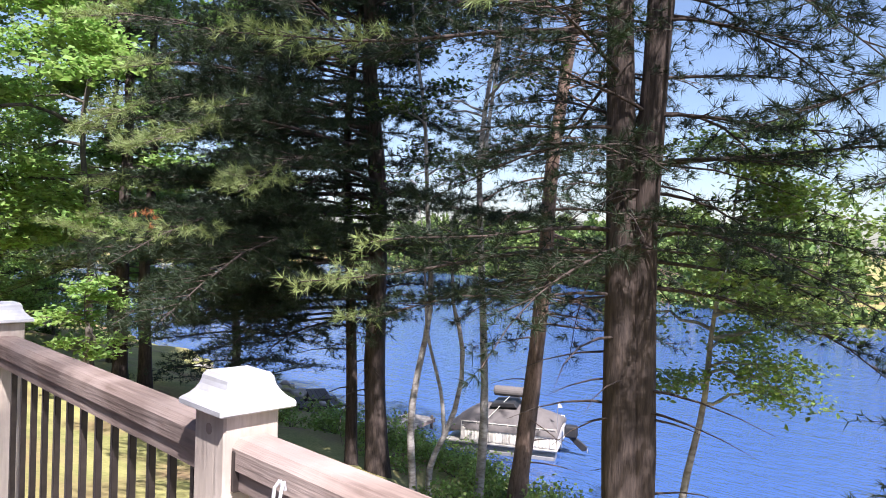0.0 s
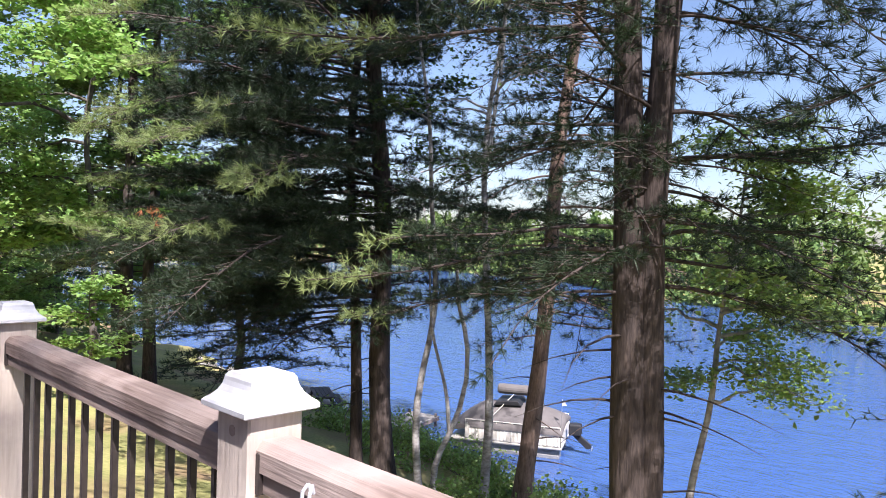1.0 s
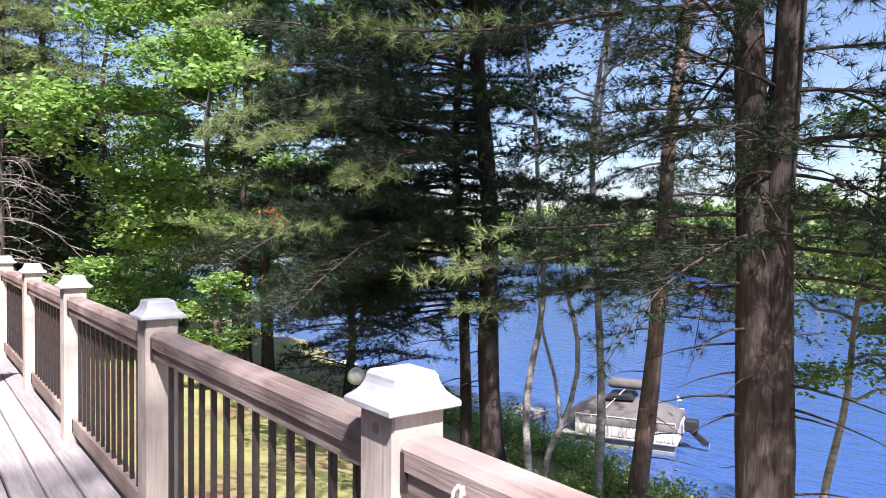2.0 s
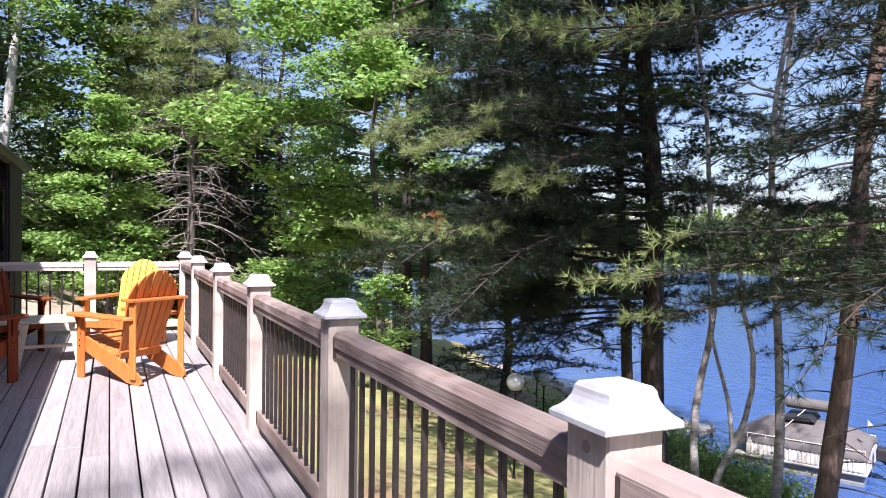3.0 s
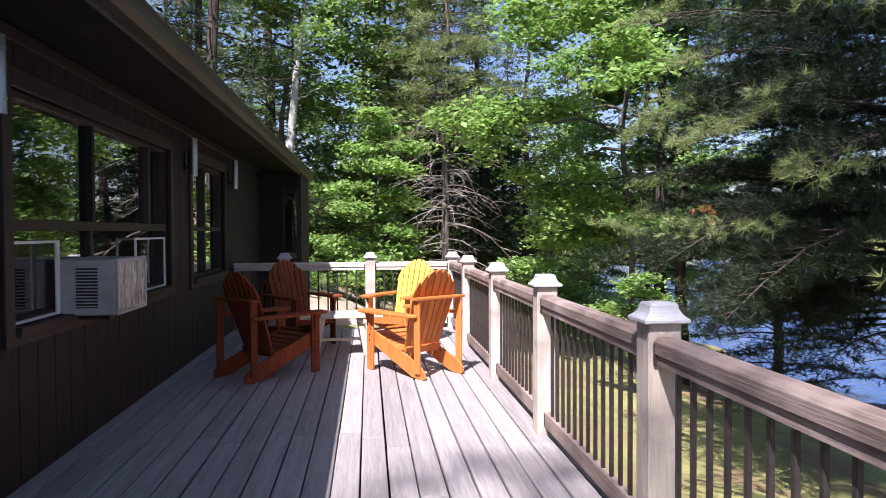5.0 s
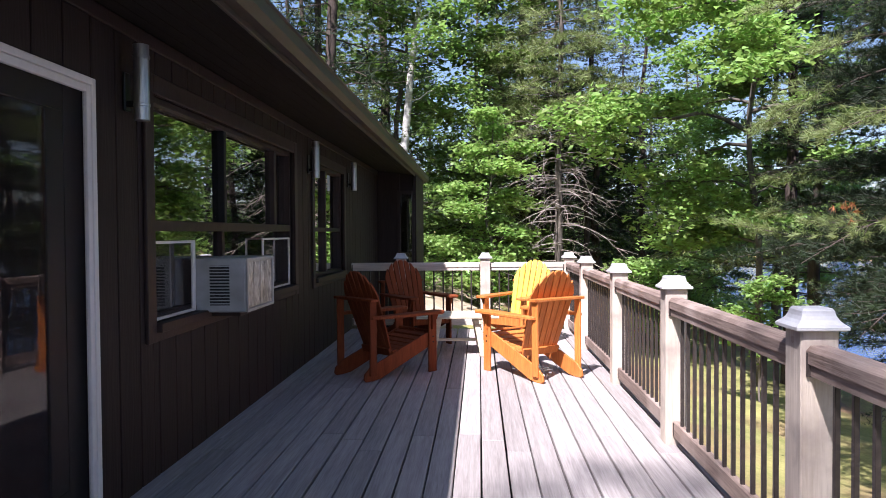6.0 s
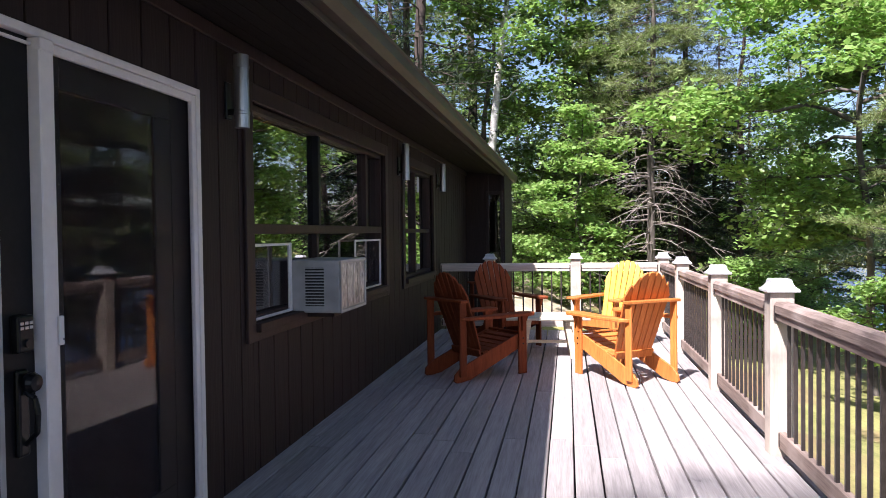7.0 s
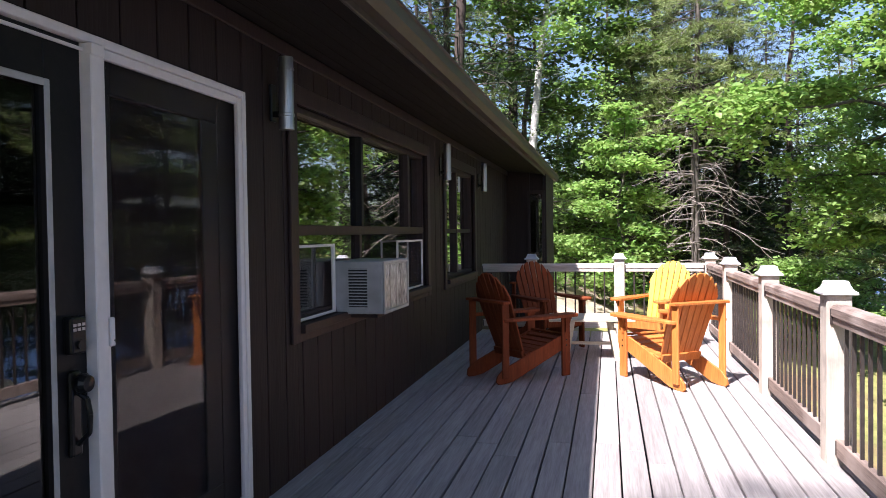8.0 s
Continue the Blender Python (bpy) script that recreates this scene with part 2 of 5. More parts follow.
BARK_LEAN = material("red_pine_bark", (0.09, 0.058, 0.043), (0.26, 0.18, 0.14), 0.9, 3.0, (5, 5, 1.2), 0.9, 9.0)
BARK_BIRCH = material("pale_birch_bark", (0.16, 0.14, 0.125), (0.52, 0.49, 0.46), 0.8, 4.0, (1.0, 1.0, 2.2), 0.4, 10.0)
BARK_WHITE = material("white_birch_bark", (0.34, 0.31, 0.29), (0.72, 0.70, 0.67), 0.75, 4.0, (1.0, 1.0, 2.4), 0.4, 10.0)
BARK_GREY = material("grey_bark", (0.055, 0.047, 0.04), (0.16, 0.135, 0.115), 0.9, 3.0, (2, 2, 0.6), 0.6, 9.0)
DEADWOOD = material("bleached_dead_wood", (0.20, 0.165, 0.14), (0.38, 0.33, 0.29), 0.85, 3.0, (2, 2, 0.6), 0.4, 9.0)
# Needle colour kept near black to hold the crown's inner shade.
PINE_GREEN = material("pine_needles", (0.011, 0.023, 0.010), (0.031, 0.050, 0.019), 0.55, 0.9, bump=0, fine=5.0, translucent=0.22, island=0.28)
# Also colours the near pines' limb tips as if sunlit.
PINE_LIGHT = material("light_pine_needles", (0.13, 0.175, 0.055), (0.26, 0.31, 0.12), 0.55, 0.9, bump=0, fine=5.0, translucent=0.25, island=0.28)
LEAF_MAPLE = material("maple_leaves", (0.165, 0.27, 0.075), (0.30, 0.42, 0.135), 0.42, 0.8, bump=0, fine=5.0, translucent=0.42, island=0.30)
LEAF_BIRCH = material("birch_leaves", (0.16, 0.24, 0.06), (0.29, 0.38, 0.11), 0.45, 0.9, bump=0, fine=5.0, translucent=0.4, island=0.30)
LEAF_DARK = material("alder_leaves", (0.045, 0.08, 0.016), (0.10, 0.15, 0.032), 0.5, 0.9, bump=0, fine=5.0, translucent=0.35, island=0.30)
LEAF_WOOD = material("woodland_leaves", (0.085, 0.145, 0.035), (0.18, 0.26, 0.07), 0.45, 0.8, bump=0, fine=5.0, translucent=0.38, island=0.30)
FAR_GREEN = material("far_tree_leaves", (0.10, 0.16, 0.04), (0.19, 0.265, 0.08), 0.6, 0.12, bump=0, fine=0.8, translucent=0.25, island=0.3)
NEEDLE_RED = material("browned_needles", (0.22, 0.085, 0.035), (0.34, 0.14, 0.055), 0.7, 4.0, bump=0, fine=12.0, translucent=0.2, island=0.2)
ROCK = material("pale_shore_rock", (0.22, 0.20, 0.18), (0.42, 0.39, 0.35), 0.9, 2.0, bump=0.7, fine=9.0, vary=0.15)
GREY_CANVAS = material("grey_boat_canvas", (0.095, 0.084, 0.08), (0.155, 0.14, 0.132), 0.8, 3.0, bump=0.25, fine=30.0)
BLACK_CANVAS = material("black_boat_canvas", (0.012, 0.012, 0.014), (0.028, 0.028, 0.03), 0.6, 3.0, bump=0.2, fine=30.0)
BOAT_WHITE = material("cream_boat_panel", (0.62, 0.58, 0.50), (0.74, 0.70, 0.62), 0.4, 3.0, bump=0.05, fine=20.0, dirt=(0.52, 0.47, 0.38), dirt_scale=2.0)
ALU = material("dull_aluminium", (0.34, 0.33, 0.31), (0.52, 0.50, 0.47), 0.4, 4.0, metal=0.6, bump=0.06)
GLOBE = material("frosted_globe", (0.42, 0.44, 0.42), (0.56, 0.58, 0.55), 0.3, 4.0, bump=0.03, translucent=0.4)
PICNIC = material("dark_picnic_wood", (0.05, 0.043, 0.04), (0.12, 0.105, 0.10), 0.8, 3.0, (1, 6, 6), 0.2, 12.0)
ROOM_WALL = material("dim_room_paint", (0.12, 0.075, 0.05), (0.17, 0.11, 0.075), 0.8, 2.0, bump=0.05)
BRASS = material("dull_brass", (0.40, 0.26, 0.10), (0.55, 0.36, 0.15), 0.35, 6.0, metal=0.8, bump=0.04)
GLASS = glass_material("window_glass", (0.5, 0.5, 0.5), 3.4)
DOOR_GLASS = glass_material("door_glass", (0.30, 0.26, 0.25), 0.95)


def screen_material(name, cover):
    """Fine insect mesh: mostly open, with grey threads that catch the light."""
    m = bpy.data.materials.new(name)
    m.use_nodes = True
    n, l = m.node_tree.nodes, m.node_tree.links
    n.remove(n["Principled BSDF"])
    tr, df, mx = n.new("ShaderNodeBsdfTransparent"), n.new("ShaderNodeBsdfDiffuse"), n.new("ShaderNodeMixShader")
    df.inputs["Color"].default_value = (0.17, 0.13, 0.125, 1)
    mx.inputs[0].default_value = cover
    l.new(tr.outputs[0], mx.inputs[1])
    l.new(df.outputs[0], mx.inputs[2])
    l.new(mx.outputs[0], n["Material Output"].inputs["Surface"])
    return m


SCREEN = screen_material("insect_screen", 0.06)
DOOR_GLASS_CLEAR = glass_material("clear_door_glass", (0.6, 0.58, 0.58), 3.0)
SAND = material("pale_gravel", (0.40, 0.31, 0.22), (0.58, 0.47, 0.36), 0.95, 1.5, bump=0.4, fine=40.0, dirt=(0.30, 0.23, 0.15), dirt_scale=0.8)

bulb = bpy.data.materials.new("lamp_flame")
bulb.use_nodes = True
bulb.node_tree.nodes["Principled BSDF"].inputs["Emission Color"].default_value = (1.0, 0.55, 0.22, 1)
bulb.node_tree.nodes["Principled BSDF"].inputs["Emission Strength"].default_value = 6.0


def ground_material():
    m = material("lawn_and_needles", (0.17, 0.18, 0.05), (0.36, 0.33, 0.12), 0.95, 1.1, bump=0.5, fine=14.0, dirt=(0.24, 0.15, 0.085), dirt_scale=0.35)
    return m


def water_material():
    m = bpy.data.materials.new("lake_water")
    m.use_nodes = True
    n, l = m.node_tree.nodes, m.node_tree.links
    b = n["Principled BSDF"]
    b.inputs["Base Color"].default_value = (0.042, 0.090, 0.24, 1)
    b.inputs["Roughness"].default_value = 0.06
    b.inputs["IOR"].default_value = 1.33
    tc, mp = n.new("ShaderNodeTexCoord"), n.new("ShaderNodeMapping")
    mp.inputs["Rotation"].default_value = (0, 0, radians(35))
    mp.inputs["Scale"].default_value = (1.0, 0.35, 1.0)
    l.new(tc.outputs["Object"], mp.inputs["Vector"])
    a, c = n.new("ShaderNodeTexNoise"), n.new("ShaderNodeTexNoise")
    a.inputs["Scale"].default_value, a.inputs["Detail"].default_value = 1.8, 3
    c.inputs["Scale"].default_value, c.inputs["Detail"].default_value = 8.0, 3
    l.new(mp.outputs[0], a.inputs["Vector"])
    l.new(mp.outputs[0], c.inputs["Vector"])
    mx = n.new("ShaderNodeMix")
    mx.inputs[0].default_value = 0.35
    l.new(a.outputs["Fac"], mx.inputs[2])
    l.new(c.outputs["Fac"], mx.inputs[3])
    bp = n.new("ShaderNodeBump")
    bp.inputs["Strength"].default_value, bp.inputs["Distance"].default_value = 1.0, 0.17
    l.new(mx.outputs[0], bp.inputs["Height"])
    l.new(bp.outputs["Normal"], b.inputs["Normal"])
    return m


LAWN, WATER = ground_material(), water_material()

# ---------- the lie of the land ----------
WATER_Z = -5.3


def shore(y):
    return np.interp(y, [-60, 8, 13, 20, 35, 70, 120], [15.0, 15.3, 15.6, 17.0, 18.5, 20.0, 24.0]) + 0.5 * np.sin(y * 0.55) + 0.25 * np.sin(y * 1.7)


def far_shore(y):
    return np.interp(y, [-300, -30, 13, 40, 70, 120], [60, 64, 70, 82, 100, 112]) + 1.5 * np.sin(y * 0.11)


def land(x, y):
    """Height of the ground."""
    s = shore(y)
    near = np.interp(x, [-60, -12, 3.0], [1.5, -0.9, -2.0])
    k = np.clip((x - 3.0) / np.maximum(s - 3.0, 1), 0, 1)
    near = np.where(x > 3.0, -2.0 + (WATER_Z + 0.12 + 2.0) * k ** 1.1, near)
    near = near + np.clip((y - 10) / 8, 0, 1) * np.clip((2.5 - x) / 4, 0, 1) * 1.4
    near = near + 0.06 * np.sin(x * 1.3 + y * 0.7) + 0.05 * np.sin(y * 1.9 - x * 0.8)
    dist = np.minimum(x - s, np.minimum(far_shore(y) - x, 150 - y))
    bed = WATER_Z + 0.12 - np.clip(dist * 0.35, 0, 2.2)
    far = WATER_Z + 0.12 + np.clip(np.maximum(x - far_shore(y), y - 150) * 0.10, 0, 5)
    return np.where(dist > 0, bed, np.where(x <= s, near, far))


def build_ground():
    def axis(lo, mid0, mid1, hi, step, far_n):
        a = np.linspace(0, 1, far_n) ** 2.2
        return np.unique(np.concatenate([mid0 - a * (mid0 - lo), np.arange(mid0, mid1, step), mid1 + a * (hi - mid1)]))
    xs, ys = axis(-900, -14, 30, 1500, 0.65, 40), axis(-900, -14, 45, 1500, 0.8, 45)
    gx, gy = np.meshgrid(xs, ys, indexing="ij")
    gz = land(gx, gy)
    v = np.stack([gx, gy, gz], -1).reshape(-1, 3)
    nx, ny = len(xs), len(ys)
    i, j = np.meshgrid(np.arange(nx - 1), np.arange(ny - 1), indexing="ij")
    p, q, r, s = i * ny + j, (i + 1) * ny + j, (i + 1) * ny + j + 1, i * ny + j + 1
    so = Soup()
    so.add(v, np.concatenate([np.stack([p, q, r], -1).reshape(-1, 3), np.stack([p, r, s], -1).reshape(-1, 3)]))
    tagged(new("ground", so.mesh("ground", LAWN, True)), "sloping lawn with brown needle litter down to the lake", "ground", kind="structure")
    so = Soup()
    so.add([(8, -900, WATER_Z), (1500, -900, WATER_Z), (1500, 1500, WATER_Z), (8, 1500, WATER_Z)], [(0, 1, 2), (0, 2, 3)])
    tagged(new("water", so.mesh("water", WATER)), "rippled blue lake water", "water", kind="structure")


build_ground()


def build_path():
    """A gravel track that bends away beyond the deck's end."""
    n, w = 40, 6
    so = Soup()
    y = np.linspace(10.5, 27, n)
    cx = -2.6 + 2.3 * np.clip((y - 11) / 12, 0, 1) ** 1.3
    v = []
    for k in range(w + 1):
        x = cx + (k / w - 0.5) * (2.6 + 0.3 * np.sin(y * 1.7 + k))
        v.append(np.stack([x, y, land(x, y) + 0.012 + 0.02 * math.sin(math.pi * k / w)], 1))
    v = np.concatenate(v)
    i, j = np.meshgrid(np.arange(w), np.arange(n - 1), indexing="ij")
    p, q, r, s = i * n + j, (i + 1) * n + j, (i + 1) * n + j + 1, i * n + j + 1
    so.add(v, np.concatenate([np.stack([p, q, r], -1).reshape(-1, 3), np.stack([p, r, s], -1).reshape(-1, 3)]))
    tagged(new("path", so.mesh("path", SAND, True)), "pale sunlit gravel track into the woods", "path", kind="structure")


build_path()

# ---------- deck ----------
WALL_X, RAIL_X0, DECK_Y0, DECK_Y1 = -1.55, 1.389, -3.2, 10.03
deck = tagged(part("floor", box(WALL_X - 0.1, 1.46, DECK_Y0, DECK_Y1, -0.26, -0.08), SIDING), "weathered grey plank deck with open gaps", "deck floor", kind="structure")
for px in (-1.3, 1.25):
    for py in (-2.5, 0.8, 4.4, 8.0, 9.8):
        part("deck_pier", box(px - 0.07, px + 0.07, py - 0.07, py + 0.07, -2.3, -0.26, 0.01), POST, deck)
PITCH = 0.149
row_y = (1.1, 4.89, 2.6, 6.4, 3.7, 4.52)
for k in range(21):
    x = -1.5135 + PITCH * k
    cut = 4.85 if k == 9 else row_y[(k * 5) % 6]
    ends = sorted({DECK_Y0, cut, min(cut + 3.66, DECK_Y1), DECK_Y1})
    for y0, y1 in zip(ends, ends[1:]):
        if y1 - y0 < 0.2:
            continue
        w = 0.0682 + 0.0015 * random.random()
        bm = box(-w, w, -(y1 - y0) / 2 + 0.002, (y1 - y0) / 2 - 0.002, -0.036, 0, 0.004)
        b = part("deck_board", bm, DECK, deck)
        b.location = (x + random.uniform(-0.002, 0.002), (y0 + y1) / 2, random.uniform(-0.002, 0.001))

# ---------- railings ----------
POST_Y = (-2.65, -0.80, 1.048, 2.901, 4.747, 6.498, 8.393, 9.956)
POST_W = 0.066


def post_cap_bm():
    """Stepped pyramid cap with a flared brim."""
    rings = [(0.085, 0.952), (0.0915, 0.956), (0.0915, 0.966), (0.087, 0.971), (0.077, 0.978), (0.067, 0.989), (0.060, 1.002), (0.057, 1.012), (0.056, 1.020), (0.053, 1.024), (0.050, 1.029)]
    bm = bmesh.new()
    loops = [[bm.verts.new((sx * r, sy * r, z)) for sx, sy in ((-1, -1), (1, -1), (1, 1), (-1, 1))] for r, z in rings]
    for a, b in zip(loops, loops[1:]):
        for k in range(4):
            bm.faces.new((a[k], a[(k + 1) % 4], b[(k + 1) % 4], b[k]))
    bm.faces.new(loops[0][::-1])
    bm.faces.new(loops[-1])
    return bm


def add_post(owner, x, y):
    p = part("post", box(-POST_W, POST_W, -POST_W, POST_W, -0.25, 0.953, 0.005), POST, owner)
    p.location = (x, y, 0)
    part("post_cap", post_cap_bm(), CAP, p, "white stepped pyramid cap")
    part("knot_plug", rod((-POST_W - 0.001, 0.0, 0.912), (-POST_W + 0.004, 0.0, 0.912), 0.0125, 14), RAIL, p)
    return p


def rail_span(owner, along, a0, a1, fixed):
    """Top rail with chamfered edges, the strip under it, bottom rail and square balusters between two posts."""
    def shape(name, prof, mat):
        if along == "y":
            bm = prism([(fixed + u, z) for u, z in prof], "y", a0, a1)
        else:
            bm = prism([(fixed + u, z) for u, z in prof], "x", a0, a1)
        return part(name, bm, mat, owner)
    # One wood in two tones: shade-dark long rails, sun-bright end rail.
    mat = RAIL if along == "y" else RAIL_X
    shape("top_rail", [(-0.047, 0.837), (0.047, 0.837), (0.047, 0.882), (0.032, 0.900), (-0.032, 0.900), (-0.047, 0.882)], mat)
    shape("rail_strip", [(-0.038, 0.794), (0.038, 0.794), (0.038, 0.8355), (-0.038, 0.8355)], mat)
    shape("bottom_rail", [(-0.021, 0.055), (0.021, 0.055), (0.021, 0.142), (0.016, 0.147), (-0.016, 0.147), (-0.021, 0.142)], mat)
    for a, b in ((a0 + 0.0025, a0 + 0.016), (a1 - 0.016, a1 - 0.0025)):
        for z0, z1, w in ((0.790, 0.877, 0.0495), (0.060, 0.140, 0.025)):
            args = (fixed - w, fixed + w, a, b) if along == "y" else (a, b, fixed - w, fixed + w)
            part("rail_bracket", box(*args, z0, z1, 0.002), BALUSTER, owner, "dark metal rail bracket")
    n = max(1, int(round((a1 - a0) / 0.1245)) - 1)
    for k in range(n):
        a = a0 + (a1 - a0) * (k + 1) / (n + 1)
        b = mesh_part("baluster", BAL_ME, owner)
        b.location = (fixed, a, 0) if along == "y" else (a, fixed, 0)


_bm = box(-0.0095, 0.0095, -0.0095, 0.0095, 0.145, 0.796, 0.002)
BAL_ME = bpy.data.meshes.new("baluster")
_bm.to_mesh(BAL_ME)
_bm.free()
BAL_ME.materials.append(BALUSTER)

lake_rail = thing("deck_railing", pose(0, 0, 0), "weathered wooden deck railing with dark metal balusters along the lake side", "railing", "deck railings")
for y in POST_Y:
    add_post(lake_rail, RAIL_X0, y)
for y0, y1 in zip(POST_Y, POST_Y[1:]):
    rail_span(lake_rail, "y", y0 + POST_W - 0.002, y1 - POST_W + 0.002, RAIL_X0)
end_rail = thing("deck_railing", pose(0, 0, 0), "sunlit wooden railing with dark balusters across the deck's end", "railing", "deck railings")
END_X = (-0.86, 0.274)
for x in END_X:
    add_post(end_rail, x, 9.956)
for x0, x1 in zip((WALL_X + 0.09 - 2 * POST_W, *END_X), (*END_X, RAIL_X0)):
    rail_span(end_rail, "x", x0 + POST_W - 0.002, x1 - POST_W + 0.002, 9.956)

# ---------- house ----------
SOFFIT = 2.375
EAVE_X = -0.89
DOOR = (1.30, 3.44, 0.03, 2.01)
WIN1 = (4.01, 6.95, 0.83, 2.06)
WIN2 = (7.78, 9.45, 0.83, 2.06)
WALL_Y1 = 12.6


def wall_with_holes():
    """Grooved sheet siding cut into bays round the openings, as upright boards."""
    wall = tagged(part("wall_west", box(WALL_X - 0.16, WALL_X - 0.15, -6, -5.9, -2.6, SOFFIT), SIDING), "dark brown grooved vertical siding", "wall", kind="structure")
    holes = (DOOR, WIN1, WIN2)
    step = 0.217
    y = -6.12
    while y < WALL_Y1 - 0.01:
        y1 = min(y + step, WALL_Y1)
        cuts = {y, y1}
        for h in holes:
            for e in h[:2]:
                if y < e < y1:
                    cuts.add(e)
        cuts = sorted(cuts)
        for a, b in zip(cuts, cuts[1:]):
            mid = (a + b) / 2
            spans = [(-2.6, SOFFIT)]
            for h in holes:
                if h[0] < mid < h[1]:
                    spans = [(-2.6, h[2]), (h[3], SOFFIT)]
            for z0, z1 in spans:
                g0 = 0.005 if abs(a - y) < 1e-6 else 0.0
                g1 = 0.005 if abs(b - y1) < 1e-6 else 0.0
                bd = part("siding_board", box(WALL_X - 0.15, WALL_X, -(b - a) / 2 + g0, (b - a) / 2 - g1, z0, z1, 0.003), SIDING, wall)
                bd.location = (0, mid, 0)
        y = y1
    return wall


wall_w = wall_with_holes()
# backing behind the grooves
for a, b, z0, z1 in ((-6, DOOR[0], -2.6, SOFFIT), (DOOR[0], DOOR[1], DOOR[3], SOFFIT), (DOOR[0], DOOR[1], -2.6, DOOR[2]), (DOOR[1], WIN1[0], -2.6, SOFFIT), (WIN1[0], WIN1[1], -2.6, WIN1[2]),
                     (WIN1[0], WIN1[1], WIN1[3], SOFFIT), (WIN1[1], WIN2[0], -2.6, SOFFIT), (WIN2[0], WIN2[1], -2.6, WIN2[2]), (WIN2[0], WIN2[1], WIN2[3], SOFFIT), (WIN2[1], WALL_Y1, -2.6, SOFFIT)):
    part("sheathing", box(WALL_X - 0.20, WALL_X - 0.012, a, b, z0, z1), BLACK_PAINT, wall_w)

# far bay that steps out under the eave, with a dark window
bay = tagged(part("wall_bay", box(WALL_X - 0.2, -1.16, WALL_Y1, 14.2, -2.6, SOFFIT), SIDING), "dark brown corner bay of the house", "wall", kind="structure")
part("bay_pier", box(-0.94, -0.88, WALL_Y1, 14.2, -2.6, SOFFIT, 0.004), SIDING, bay)
part("bay_sill_wall", box(-1.16, -0.94, WALL_Y1 + 0.04, 14.2, -2.6, 0.5), SIDING, bay)
part("bay_head", box(-1.16, -0.94, WALL_Y1 + 0.04, 14.2, 1.95, SOFFIT), SIDING, bay)
for x0, x1, z0, z1 in ((-1.20, -1.15, 0.42, 2.02), (-0.955, -0.91, 0.42, 2.02), (-1.15, -0.955, 1.96, 2.02), (-1.15, -0.955, 0.42, 0.48)):
    part("window_trim", box(x0, x1, WALL_Y1 - 0.03, WALL_Y1 - 0.002, z0, z1, 0.003), TRIM, bay)
part("window_pane", box(-1.155, -0.95, WALL_Y1 + 0.02, WALL_Y1 + 0.026, 0.48, 1.96), GLASS, bay)

# the rest of the house closes the rooms
for nm, args in (("wall_back", (-8.2, -8.0, -6, 14.2, -2.6, 4.6)), ("wall_south", (-8.0, WALL_X - 0.2, -6.2, -6.0, -2.6, SOFFIT)), ("wall_north", (-8.0, WALL_X - 0.2, 14.0, 14.2, -2.6, SOFFIT))):
    tagged(part(nm, box(*args), SIDING), "dark brown house wall", "wall", kind="structure")
tagged(part("room_floor", box(-8.0, WALL_X - 0.2, -6, 14.0, -0.1, 0.0), RAIL), "dim wooden floor inside the house", "floor", kind="structure")
tagged(part("room_partition", box(-4.6, -4.5, -6, 14.0, 0.0, SOFFIT - 0.02), ROOM_WALL), "dim brown inner wall", "wall", kind="structure")
tagged(part("ceiling", box(-8.0, WALL_X - 0.2, -6, 14.0, SOFFIT - 0.02, SOFFIT + 0.1), ROOM_WALL), "dim room ceiling", "ceiling", kind="structure")

# eave
EDGE_Z = SOFFIT - 0.075


def soffit_z(x):
    return SOFFIT + (EDGE_Z - SOFFIT) * (x - WALL_X) / (EAVE_X - WALL_X)


soffit = tagged(part("soffit", prism([(x, soffit_z(x) + d) for x, d in ((WALL_X - 0.2, 0), (EAVE_X - 0.02, 0), (EAVE_X - 0.02, 0.02), (WALL_X - 0.2, 0.02))], "y", -6.4, 14.7), SOFFIT_DARK), "stained boarded soffit darkened with eave shade", "soffit", kind="structure")
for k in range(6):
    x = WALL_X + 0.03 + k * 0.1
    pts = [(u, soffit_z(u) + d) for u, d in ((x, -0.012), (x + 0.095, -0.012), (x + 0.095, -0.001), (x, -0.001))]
    part("soffit_board", prism(pts, "y", -6.4, 14.68, 0.002), SOFFIT_DARK, soffit)
tagged(part("trim", box(WALL_X, WALL_X + 0.02, -6, WALL_Y1, SOFFIT - 0.085, SOFFIT - 0.016, 0.003), TRIM), "brown frieze board under the soffit", "trim", kind="structure")
roof = tagged(part("roof", prism([(EAVE_X - 0.02, EDGE_Z + 0.02), (EAVE_X - 0.02, EDGE_Z + 0.12), (-5.2, 4.30), (-10.0, 2.3), (-10.0, 2.2), (-8.0, SOFFIT + 0.1), (WALL_X, SOFFIT + 0.1)], "y", -6.4, 14.7), SHINGLE), "grey-brown shingled roof", "roof", kind="structure")
part("fascia", box(EAVE_X - 0.018, EAVE_X, -6.4, 14.7, EDGE_Z - 0.03, EDGE_Z + 0.115, 0.002), FASCIA, roof)
GUTTER = [(0.002, 0.0), (0.055, 0.0), (0.085, 0.04), (0.085, 0.10), (0.098, 0.105), (0.098, 0.113), (0.078, 0.113), (0.076, 0.045), (0.05, 0.012), (0.01, 0.012), (0.01, 0.11), (0.002, 0.11)]
part("gutter", prism([(EAVE_X + u, EDGE_Z + v) for u, v in GUTTER], "y", -6.4, 14.71), FASCIA, roof, "dull brown gutter")
